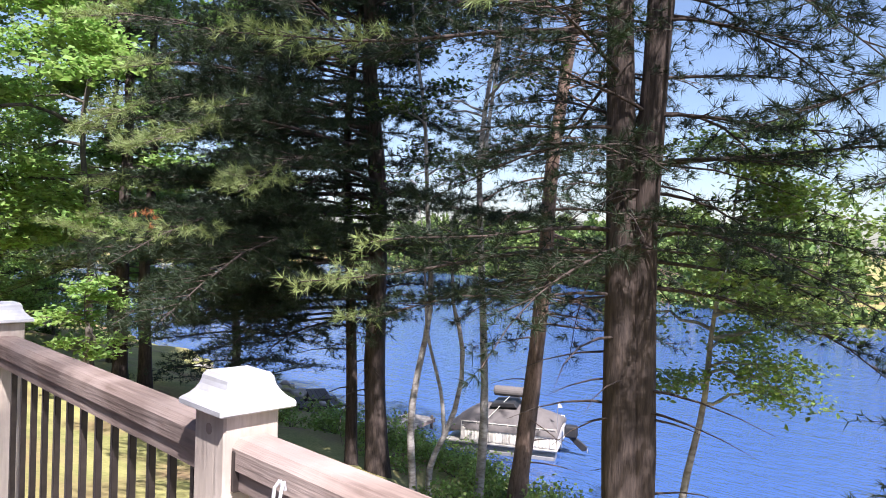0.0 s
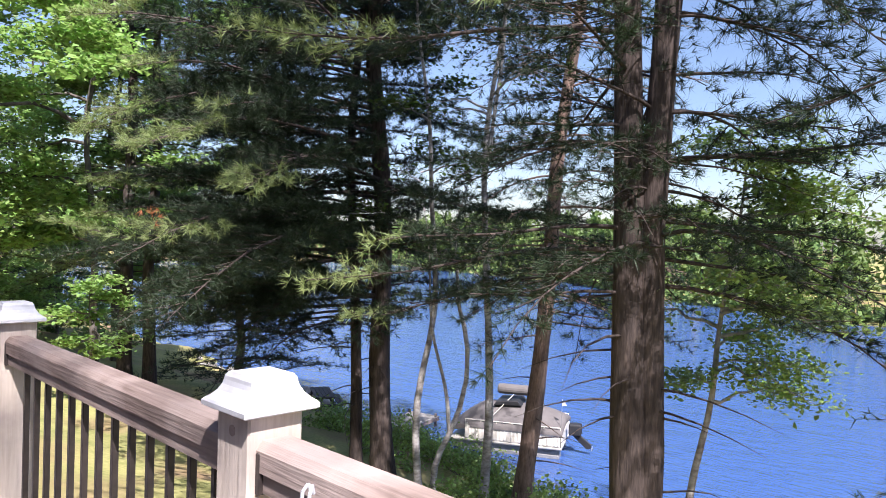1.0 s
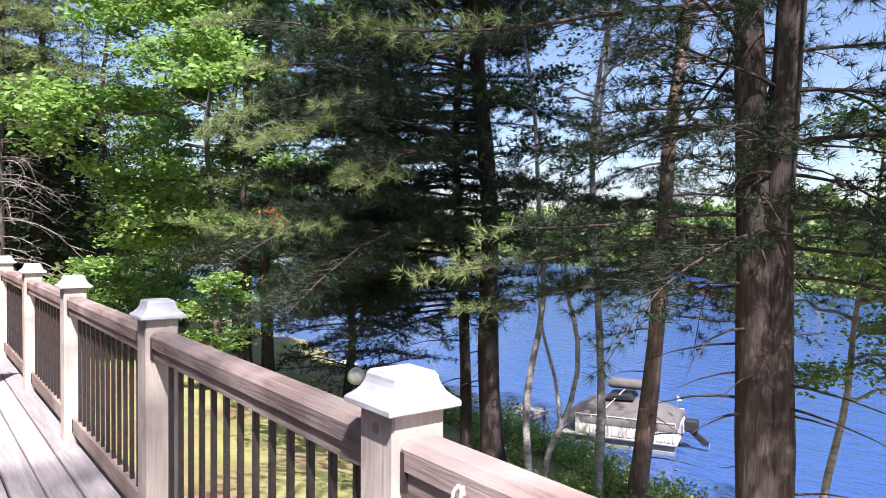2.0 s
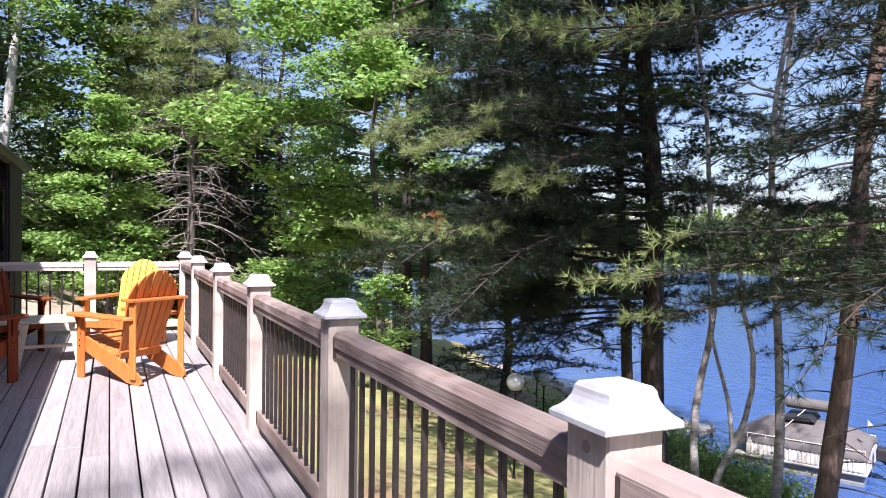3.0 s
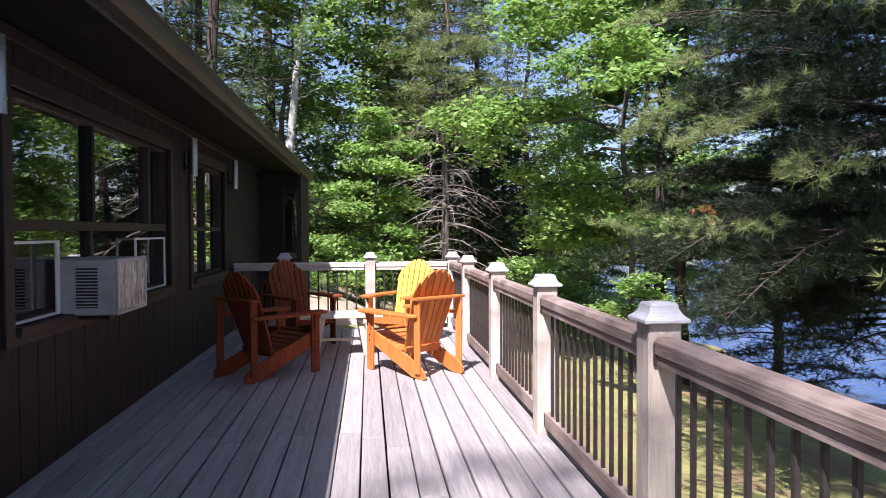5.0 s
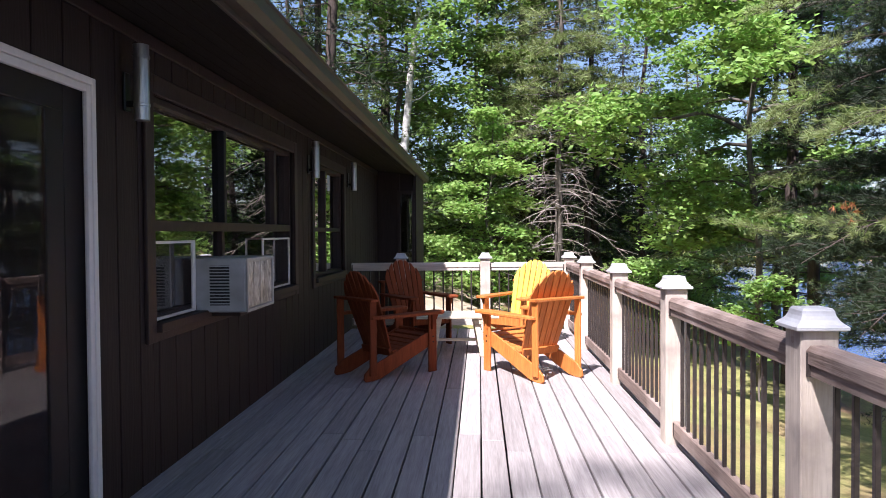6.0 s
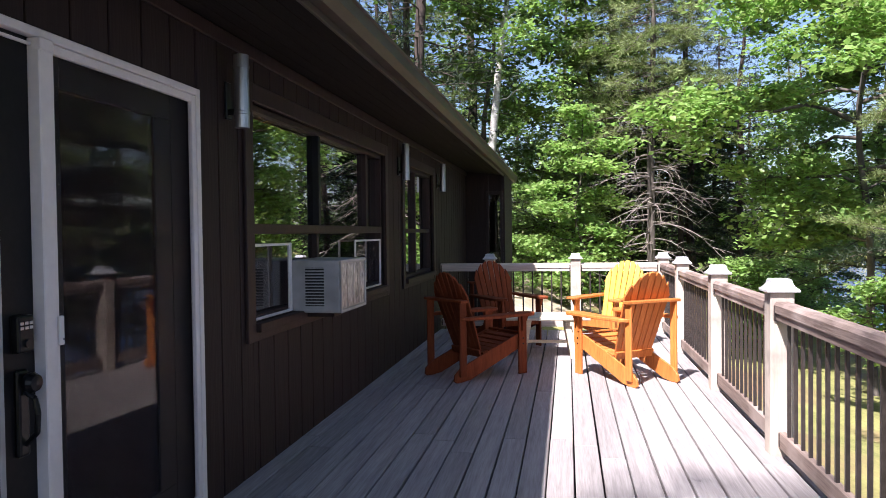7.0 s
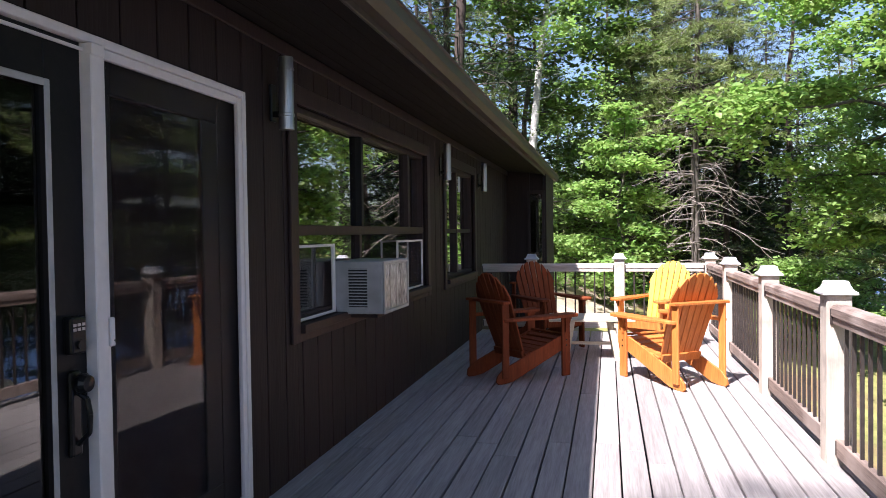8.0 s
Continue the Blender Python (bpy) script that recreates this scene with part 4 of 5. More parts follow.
    bmesh.ops.bevel(bm, geom=[e for e in bm.edges if abs(e.verts[0].co.y - e.verts[1].co.y) < 0.01], offset=0.05, segments=2, affect="EDGES")
    part("folded_canopy", bm, GREY_CANVAS, b, "rolled grey canopy")
    for s in (-1, 1):
        part("canopy_strut", rod((s * W, -1.3, 1.08), (s * 0.1, -0.85, 1.95), 0.016, 8), BOAT_WHITE, b)
        part("canopy_strut", rod((s * W, 0.7, 1.08), (s * 0.1, -0.2, 1.95), 0.016, 8), BOAT_WHITE, b)
    mo = part("outboard_motor", box(-0.19, 0.19, -L / 2 - 0.62, -L / 2 - 0.12, 0.62, 1.02, 0.07, 3), BLACK_CANVAS, b, "tilted black outboard motor")
    part("motor_leg", prism([(-L / 2 - 0.15, 0.70), (-L / 2 - 0.45, 0.70), (-L / 2 - 1.02, 0.34), (-L / 2 - 0.98, 0.20), (-L / 2 - 0.80, 0.20)], "x", -0.06, 0.06, 0.015), BLACK_CANVAS, mo)
    part("propeller", prism([(-0.13, 0.16), (0.13, 0.20), (0.14, 0.26), (-0.12, 0.24)], "y", -L / 2 - 1.04, -L / 2 - 1.02), ALU, mo)
    part("flag_pole", rod((-0.9, -L / 2 + 0.05, 1.0), (-0.9, -L / 2 + 0.05, 2.0), 0.01, 6), ALU, b)
    part("pennant", prism([(-L / 2 + 0.05, 1.98), (-L / 2 + 0.05, 1.78), (-L / 2 - 0.14, 1.80), (-L / 2 - 0.06, 1.90)], "x", -0.904, -0.896), CAP, b, "small white pennant")


pontoon_boat(pose(18.75, 14.45, WATER_Z, 0, 0, 28) @ Matrix.Diagonal((0.92, 0.80, 0.92, 1)))
picnic_table(16.3, 21.4, 62)
for gx, gy, gz in ((6.87, 10.68, 1.51), (10.81, 15.88, 1.04), (13.33, 20.20, 0.93)):
    outdoor_globe(gx, gy, 0.155, gz)


def dock(x, y, rz):
    d = thing("small_dock", pose(x, y, WATER_Z, 0, 0, rz), "pale weathered plank dock at the shore", "dock")
    for k in range(16):
        part("plank", box(-0.6, 0.6, k * 0.15, k * 0.15 + 0.14, 0.30, 0.335, 0.003), ROCK, d)
    for sx in (-0.55, 0.55):
        part("bearer", box(sx - 0.03, sx + 0.03, 0.0, 2.39, 0.18, 0.299), RAIL, d)
        for yy in (0.15, 2.2):
            part("pile", rod((sx, yy, -1.2), (sx, yy, 0.45), 0.05, 10), BARK_GREY, d)


dock(16.3, 17.7, -75)


def shore_rocks():
    """Rounded stones along the waterline, each its own shape."""
    rng = np.random.default_rng(36)
    for k in range(46):
        y = rng.uniform(12, 34)
        x = float(shore(np.array(y))) + rng.uniform(-1.2, 0.3)
        r = rng.uniform(0.12, 0.42)
        bm = bmesh.new()
        bmesh.ops.create_icosphere(bm, subdivisions=2, radius=r)
        off = rng.uniform(0, 20)
        for v in bm.verts:
            v.co *= 0.8 + 0.5 * noise.noise(v.co * (1.6 / r) + Vector((off, off, 0)))
            v.co.z *= 0.6
        ob = part("shore_rock", bm, ROCK, None, smooth=True)
        ob.location = (x, y, float(land(np.array(x), np.array(y))) + r * 0.1)
        tagged(ob, "pale grey rounded rock on the shoreline", "rock", "shore rocks")


shore_rocks()


def clip_light():
    """Small white lamp head held to the rail by a bent wire clip."""
    c = thing("clip_light", pose(1.292, 0.735, 0.755), "small white clip-on rail lamp with wire clip", "lamp")
    part("head", lathe([(0.018, 0.0), (0.034, 0.02), (0.040, 0.05), (0.036, 0.072), (0.020, 0.086), (0.004, 0.09)], 18), CAP, c, smooth=True)
    part("bracket", box(0.02, 0.052, -0.008, 0.008, 0.03, 0.05, 0.002), CAP, c)
    w = bmesh.new()
    for dy in (-0.010, 0.010):
        p = [(0.0, dy, 0.085), (0.004, dy * 1.1, 0.115), (0.012, dy * 0.6, 0.128), (0.018, dy * 0.3, 0.112)]
        for a, b in zip(p, p[1:]):
            rod(a, b, 0.0035, 8, bm=w)
    part("wire_clip", w, CAP, c)


clip_light()


# ---------- trees ----------
def curve(p0, p1, n, wobble, rng):
    t = np.linspace(0, 1, n)[:, None]
    p = np.asarray(p0) * (1 - t) + np.asarray(p1) * t
    w = np.zeros((n, 3))
    for k in range(2):
        w += np.sin(t * (2.5 + 3 * k) * np.pi + rng.uniform(0, 6, 3)) * rng.normal(0, wobble / (1 + k), 3) * np.sin(np.pi * np.clip(t, 0, 1)) 
    return p + w


def bark_radius(rng, n, sides, r, rough):
    base = 1 + rng.normal(0, rough, (n, sides))
    return r[:, None] * base


def pine_branch(wood, rng, start, az, L, rise, droop, tufts, step, r0, bare=0.25, gap=0.10):
    """One limb with side twigs; tuft places and directions are added to tufts."""
    n = 8
    s = np.linspace(0, 1, n)
    bend = rng.normal(0, 0.12)
    a = az + bend * s
    pts = start + np.stack([np.cos(a) * L * s, np.sin(a) * L * s, L * (rise * s - droop * s * s) + 0.035 * L * np.sin(s * 6 + az * 3) * s], 1)
    tube(wood, pts, np.maximum(r0 * (1 - s * 0.92), 0.006), 5)
    k = max(3, int(L * (1 - bare) / step))
    for q in np.linspace(bare, 1.0, k):
        i = min(q * (n - 1), n - 1.001)
        j = int(i)
        p = pts[j] + (pts[j + 1] - pts[j]) * (i - j)
        d = unit(pts[j + 1] - pts[j])
        for side in (-1, 1):
            ln = (0.22 + 0.34 * L * (1 - q) ** 0.8) * rng.uniform(0.55, 1.15)
            ang = side * rng.uniform(0.6, 1.1)
            c, sn = math.cos(ang), math.sin(ang)
            td = np.array([d[0] * c - d[1] * sn, d[0] * sn + d[1] * c, d[2] * 0.5 + rng.normal(0.03, 0.12)])
            if ln > 0.35:
                e = p + td * ln
                tube(wood, np.stack([p, (p + e) / 2 + [0, 0, -0.02], e]), [0.009, 0.006, 0.003], 3)
            m = max(2, int(ln / gap))
            u = np.linspace(0.25, 1, m)[:, None] * ln
            tufts[0].append(p + td * u + rng.normal(0, 0.03, (m, 3)))
            tufts[1].append(np.repeat(unit(td)[None], m, 0))
            if len(tufts) > 2:
                tufts[2].append(np.full(m, q * L) + u[:, 0] * 0.5)


def pine(name, label, base, top, r0, z_from, length, rng, per=5, whorl=0.5, needle=0.14, blades=9, bark=None, leaf=None, sector=None, z_fine=99.0, rise=0.12, droop=0.25, dead=0, step=0.30, width=0.017, sway=0.12, extra=(), gap=0.10, lit_tip=0.0, lit_tip_z=-99.0):
    """A tall pine. length(k): limb length at the share k of the crown's height. sector: (azimuth, keep) leaves fewer limbs away from that azimuth."""
    base, top = np.asarray(base, float), np.asarray(top, float)
    root = thing(name, Matrix.Translation(base), label, "tree", "trees")
    wood, leaf_soup, lit_soup = Soup(), Soup(), Soup()
    n, sides = 26, 12
    trunk = curve(base - [0, 0, 0.3], top, n, sway, rng)
    h = np.linspace(0, 1, n)
    rad = r0 * (1 - 0.8 * h) + r0 * 0.35 * np.exp(-h * 30)
    tube(wood, trunk, bark_radius(rng, n, sides, rad, 0.05), sides)
    at = lambda z: np.array([np.interp(z, trunk[:, 2], trunk[:, 0]), np.interp(z, trunk[:, 2], trunk[:, 1]), z])
    for fine in (True, False):
        tufts = ([], [], [])
        z = z_from
        while z < top[2] - 0.3:
            if (z < z_fine) == fine:
                k = (z - z_from) / (top[2] - z_from)
                cnt = per if fine else max(3, per - 1)
                a0 = rng.uniform(0, 6.28)
                for i in range(cnt):
                    az = a0 + i * 6.283 / cnt + rng.normal(0, 0.25)
                    L = length(k) * rng.uniform(0.6, 1.1)
                    if sector and z < z_fine + 0.5:
                        off = abs((az - sector[0] + math.pi) % (2 * math.pi) - math.pi)
                        if off > sector[2] and rng.uniform() > sector[1]:
                            if rng.uniform() < 0.4:
                                continue
                            L *= 0.35
                    pine_branch(wood, rng, at(z + rng.normal(0, 0.1)), az, L, rise + rng.normal(0, 0.13), droop * rng.uniform(0.4, 1.3) * min(1, 3.5 / L), tufts, step if fine else step * 1.8, 0.010 + 0.006 * L, gap=gap if fine else gap * 1.6)
            z += whorl * rng.uniform(0.7, 1.3) * (1 if fine else 1.5)
        if fine:
            for ez, eaz, eL in extra:
                pine_branch(wood, rng, at(ez), math.radians(eaz), eL, 0.06 + rng.normal(0, 0.05), 0.10 + 0.1 * rng.uniform(), tufts, step, 0.012 + 0.006 * eL, 0.35, gap)
        if tufts[0]:
            c, d = np.concatenate(tufts[0]), np.concatenate(tufts[1])
            # Tufts far out on a limb take the paler colour, as sunlit tips.
            if fine and lit_tip:
                far = (np.concatenate(tufts[2]) > lit_tip) & (c[:, 2] > lit_tip_z)
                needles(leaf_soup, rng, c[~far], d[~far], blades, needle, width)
                needles(lit_soup, rng, c[far], d[far], blades, needle, width)
            elif fine:
                needles(leaf_soup, rng, c, d, blades, needle, width)
            else:
                needles(leaf_soup, rng, c, d, max(5, blades // 2), needle * 2.0, width * 4.5)
    for i in range(dead):
        z = rng.uniform(base[2] + 1.0, z_from + 1.5)
        az = rng.uniform(0, 6.28)
        L = rng.uniform(0.5, 2.0)
        s = np.linspace(0, 1, 5)
        p = at(z) + np.stack([np.cos(az + 0.3 * s) * L * s, np.sin(az + 0.3 * s) * L * s, L * (0.1 * s - 0.3 * s * s)], 1)
        tube(wood, p, 0.018 * (1 - 0.9 * s), 4)
    for so in (wood, leaf_soup, lit_soup):
        so.v = [v - base for v in so.v]
    if lit_soup.v:
        mesh_part("new_growth", lit_soup.mesh("new_growth", PINE_LIGHT), root, "paler green limb tips coloured as sunlit")
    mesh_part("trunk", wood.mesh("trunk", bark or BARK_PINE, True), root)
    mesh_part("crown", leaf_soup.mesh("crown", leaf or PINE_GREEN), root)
    return root


def broadleaf(name, label, base, top, r0, z_from, spread, rng, limbs=14, leaf_n=9000, leaf=None, size=0.10, bark=None, fork=None, flat=0.72, clump=0.35, sway=0.25, up=0.5, twigs=7, sector=None):
    """A broad-leaved tree: a bent trunk, limbs, twigs, and leaves in loose clumps along the twigs."""
    base, top = np.asarray(base, float), np.asarray(top, float)
    root = thing(name, Matrix.Translation(base), label, "tree", "trees")
    wood, leaf_soup = Soup(), Soup()
    n, sides = 20, 10
    trunk = curve(base - [0, 0, 0.3], top, n, sway, rng)
    h = np.linspace(0, 1, n)
    rad = np.maximum(r0 * (1 - 0.88 * h) + r0 * 0.3 * np.exp(-h * 25), 0.008)
    tube(wood, trunk, bark_radius(rng, n, sides, rad, 0.04), sides)
    stems = [(trunk, rad, 1.0)]
    if fork:
        zf, dx, dy, k = fork
        i = int(np.argmin(np.abs(trunk[:, 2] - zf)))
        t2 = curve(trunk[i], np.array([top[0] + dx, top[1] + dy, top[2] * k]), n, sway * 0.6, rng)
        r2 = np.maximum(rad[i] * 0.8 * (1 - 0.88 * h), 0.006)
        tube(wood, t2, r2, 8)
        stems.append((t2, r2, 1.0))
    spots = []
    for tk, rd, _ in stems:
        for i in range(limbs):
            zz = z_from + (top[2] - z_from) * (i + rng.uniform(0, 1)) / limbs * 0.98
            p = np.array([np.interp(zz, tk[:, 2], tk[:, 0]), np.interp(zz, tk[:, 2], tk[:, 1]), zz])
            az = i * 2.4 + rng.normal(0, 0.4)
            if sector and abs((az - sector[0] + math.pi) % (2 * math.pi) - math.pi) > 1.4 and rng.uniform() > sector[1]:
                az = sector[0] + rng.normal(0, 0.8)
            kk = (zz - z_from) / (top[2] - z_from)
            L = spread * (0.55 + 0.75 * math.sin(math.pi * min(1, kk * 0.9 + 0.15))) * rng.uniform(0.55, 1.1)
            s = np.linspace(0, 1, 7)
            a = az + rng.normal(0, 0.35) * s
            limb = p + np.stack([np.cos(a) * L * s, np.sin(a) * L * s, L * (up * s - 0.35 * s * s)], 1) + np.concatenate([np.zeros((1, 3)), rng.normal(0, 0.05 * L, (6, 3)) * 0.5])
            tube(wood, limb, np.maximum((0.012 + 0.012 * L) * (1 - 0.9 * s), 0.004), 5)
            for q in range(twigs):
                j = rng.integers(2, 7)
                tl = L * rng.uniform(0.15, 0.42)
                d = unit(np.array([math.cos(az), math.sin(az), 0.15]) * 0.6 + rng.normal(0, 0.7, 3) * [1, 1, 0.55])
                e = limb[j] + d * tl
                tube(wood, np.stack([limb[j], (limb[j] + e) / 2 + rng.normal(0, 0.03, 3), e]), [0.008, 0.005, 0.002], 3)
                spots += [limb[j] + d * tl * w for w in (0.45, 0.75, 1.0)]
    spots = np.array(spots)
    pick = spots[rng.integers(0, len(spots), leaf_n)]
    c = pick + rng.normal(0, clump, (leaf_n, 3)) * [1, 1, 0.32]
    leaves(leaf_soup, rng, c, size, flat)
    for so in (wood, leaf_soup):
        so.v = [v - base for v in so.v]
    mesh_part("trunk", wood.mesh("trunk", bark or BARK_GREY, True), root)
    mesh_part("crown", leaf_soup.mesh("crown", leaf or LEAF_MAPLE), root)
    return root


def g(x, y):
    return (x, y, float(land(np.array(float(x)), np.array(float(y)))))


R = lambda k: np.random.default_rng(k)

# near pines by the water
B = g(11.14, 11.9)
tall_pine = pine("pine_tree", "tall dark pine with long layered limbs", B, (10.45, 12.48, 19), 0.25, 0.1, lambda k: 6.0 * (1 - k) ** 0.8 + 0.6, R(11), per=9, whorl=0.42, z_fine=6.5, sector=(math.radians(165), 0.08, 0.75), dead=14, blades=22, width=0.0095, step=0.19, needle=0.165, gap=0.088, lit_tip=5.5, lit_tip_z=1.2,
     extra=[(1.4, 205, 7.6), (1.9, 196, 7.0), (0.9, 188, 6.6), (2.6, 210, 6.6), (3.3, 200, 6.8), (4.2, 192, 6.4), (0.5, 180, 5.8), (0.0, 186, 5.2), (-0.3, 166, 4.4), (1.2, 160, 5.4), (2.2, 172, 6.0), (3.8, 178, 6.2), (5.0, 185, 6.5), (5.4, 205, 6.0), (2.9, 150, 5.0), (3.5, 140, 4.2), (4.6, 150, 4.8)])
tuft = Soup()
_r = R(17)
needles(tuft, _r, np.array([[4.64, 9.185, 1.556]]) - np.array(B) + _r.normal(0, 0.06, (9, 3)), unit(_r.normal(0, 1, (9, 3))), 14, 0.10, 0.010)
mesh_part("browned_tuft", tuft.mesh("browned_tuft", NEEDLE_RED), tall_pine, "orange browned needle tuft")
B = g(11.04, 12.77)
pine("pine_tree", "slim dark pine beside the tall one", B, (10.8, 13.0, 15), 0.14, -0.6, lambda k: 4.0 * (1 - k) + 0.5, R(12), per=7, whorl=0.42, z_fine=6.5, dead=10, sector=(math.radians(165), 0.15, 1.0), step=0.22, needle=0.16)
B = g(7.50, 3.63)
pine("pine_tree", "big twin-trunk pine with furrowed bark", B, (7.22, 4.02, 18), 0.20, 3.1, lambda k: 3.2 if k < 0.16 else 5.8 * (1 - k) ** 0.6 + 0.6, R(13), per=4, whorl=0.75, z_fine=6.0, dead=12, needle=0.125, blades=18, bark=BARK_PINE, sway=0.05, step=0.17, gap=0.07, width=0.008, lit_tip=2.6, sector=(math.radians(150), 0.25, 1.0),
     extra=[(1.25, 140, 3.4), (1.5, 155, 2.8), (1.0, 128, 3.0), (1.7, 220, 1.2), (2.1, 230, 1.0), (3.6, 145, 4.0), (4.0, 160, 4.4), (2.4, 120, 2.0), (0.8, 150, 1.8), (1.6, 250, 1.2), (1.9, 195, 1.5), (2.3, 225, 1.3), (1.3, 270, 1.3), (2.6, 170, 2.0), (1.2, 175, 1.5)])
B = g(7.60, 3.58)
pine("pine_tree", "second trunk of the twin pine", B, (7.85, 3.25, 17), 0.19, 0.9, lambda k: 2.8 if k < 0.3 else 5.4 * (1 - k) ** 0.6 + 0.6, R(14), per=4, whorl=0.5, droop=0.45, z_fine=6.0, dead=14, needle=0.16, blades=18, width=0.008, step=0.2, gap=0.09, sector=(math.radians(-60), 0.45, 1.0), sway=0.05,
     extra=[(2.2, -60, 3.0), (1.6, -50, 2.6), (1.2, -40, 2.4)])
B = g(12.3, 8.96)
pine("pine_tree", "leaning pine with sunlit flaky bark", B, (13.33, 7.61, 14), 0.20, 0.2, lambda k: 2.9 * (1 - k) ** 0.6 + 0.5, R(15), per=4, whorl=0.6, z_fine=6.5, dead=20, bark=BARK_LEAN, needle=0.15, blades=14, width=0.010, step=0.22, droop=0.4, extra=[(-0.3, -60, 2.4), (-0.6, 160, 1.6), (0.1, -30, 2.6), (-0.1, -80, 2.0), (0.5, 140, 2.0), (0.9, -50, 2.8)])
B = g(7.3, -0.9)
pine("pine_tree", "pine whose long-needled limbs reach over the bank", B, (7.4, -1.0, 15), 0.20, 4.2, lambda k: 3.6 * (1 - k) ** 0.7 + 0.6, R(16), per=4, whorl=0.7, z_fine=6.0, needle=0.17, blades=20, width=0.0075, step=0.19, gap=0.08,
     extra=[(2.9, 100, 3.1), (2.2, 92, 2.4), (3.5, 96, 3.0)])
# thin broad-leaved trees on the bank
broadleaf("birch_tree", "slender pale-barked birch with sparse leaves", g(11.14, 10.7), (11.0, 10.82, 9.5), 0.085, 0.8, 1.5, R(21), limbs=12, leaf_n=3800, leaf=LEAF_DARK, size=0.10, bark=BARK_BIRCH, clump=0.25)
broadleaf("alder_tree", "forked thin dark-leaved tree on the bank", g(11.15, 10.25), (11.55, 9.85, 3.0), 0.075, 0.6, 0.9, R(22), limbs=6, leaf_n=500, leaf=LEAF_DARK, size=0.09, bark=BARK_BIRCH, fork=(-2.5, -0.75, 0.75, 0.8), clump=0.22)
broadleaf("birch_tree", "tall pale birch with flaking bark", g(11.82, 9.55), (11.92, 9.43, 10), 0.10, 3.0, 1.6, R(23), limbs=11, leaf_n=1800, leaf=LEAF_DARK, size=0.09, bark=BARK_BIRCH, fork=(2.4, 0.5, -0.4, 1.0), clump=0.25, sway=0.12)
broadleaf("birch_tree", "leaning young birch with bright leaves", g(9.48, 4.12), (9.85, 3.4, 3.0), 0.065, -0.7, 1.25, R(24), limbs=24, leaf_n=14000, leaf=LEAF_BIRCH, size=0.066, bark=BARK_BIRCH, clump=0.20, sway=0.06, up=0.35, sector=(math.radians(-45), 0.4))
# maples and pines up the shore
broadleaf("maple_tree", "bright green maple in full sun", g(8.0, 20.6), (7.7, 20.2, 15), 0.11, 0.3, 3.7, R(31), limbs=30, leaf_n=62000, leaf=LEAF_MAPLE, size=0.165, clump=0.36, up=0.35)
broadleaf("maple_tree", "leafy maple beside the shore pines", g(11.0, 27.0), (10.5, 26.5, 13), 0.18, -0.5, 3.2, R(32), limbs=24, leaf_n=26000, leaf=LEAF_MAPLE, size=0.19, clump=0.40, up=0.35)
broadleaf("maple_sapling", "low sunlit maple sapling", g(6.7, 17.2), (6.6, 17.0, 0.3), 0.03, -1.6, 0.85, R(33), limbs=9, leaf_n=1500, leaf=LEAF_MAPLE, size=0.13, clump=0.2, up=0.3)
broadleaf("maple_sapling", "tall leafy young maple in dappled sun", g(0.5, 20.5), (0.6, 20.6, 4.6), 0.06, -0.5, 1.1, R(34), limbs=16, leaf_n=8000, leaf=LEAF_MAPLE, size=0.13, clump=0.25, up=0.35)
B = g(9.35, 22.0)
pine("pine_tree", "shore pine with straight dark trunk", B, (9.3, 22.1, 16), 0.22, 0.0, lambda k: 3.0 * (1 - k) ** 0.7 + 0.5, R(41), per=4, whorl=0.7, z_fine=9, blades=7, needle=0.17, width=0.018, leaf=PINE_LIGHT)
B = g(10.0, 21.7)
pine("pine_tree", "shore pine with straight dark trunk", B, (9.95, 21.8, 15), 0.20, -0.6, lambda k: 2.6 * (1 - k) ** 0.7 + 0.5, R(42), per=4, whorl=0.7, z_fine=9, blades=7, needle=0.17, width=0.018)
B = g(12.3, 20.6)
pine("pine_tree", "low spreading pine at the water's edge", B, (12.4, 20.8, 7), 0.15, -3.3, lambda k: 3.4 * (1 - k) ** 0.7 + 0.4, R(43), per=5, whorl=0.55, blades=8, needle=0.16, width=0.016)


def bare_pine():
    """Pine with a living top and a skirt of bleached bare limbs."""
    rng = R(51)
    root = pine("pine_tree", "pine with bleached bare lower branches", g(3.0, 25.8), (3.1, 26.0, 17), 0.16, 4.6, lambda k: 3.0 * (1 - k) ** 0.7 + 0.4, R(53), per=7, whorl=0.45, blades=8, needle=0.22, width=0.024, step=0.28, leaf=PINE_LIGHT, bark=BARK_GREY, sway=0.05)
    so = Soup()
    for k in range(95):
        z = rng.uniform(1.6, 7.6)
        p = np.array([0.0, 0.0, z])
        az, L = rng.uniform(0, 6.28), rng.uniform(0.8, 2.9)
        s = np.linspace(0, 1, 7)
        a = az + rng.normal(0, 0.3) * s
        q = p + np.stack([np.cos(a) * L * s, np.sin(a) * L * s, L * (0.15 * s - 0.45 * s * s)], 1)
        tube(so, q, 0.022 * (1 - 0.85 * s), 4)
        for j in range(6):
            i = rng.integers(2, 7)
            e = q[i] + unit(np.array([math.cos(az), math.sin(az), -0.3]) + rng.normal(0, 0.7, 3)) * L * 0.3
            tube(so, np.stack([q[i], (q[i] + e) / 2 + rng.normal(0, 0.03, 3), e]), [0.010, 0.007, 0.005], 3)
    tagged(mesh_part("dead_limb", so.mesh("dead_limb", DEADWOOD, True), root, "bleached bare limb and twigs"), kind="stuff")


bare_pine()
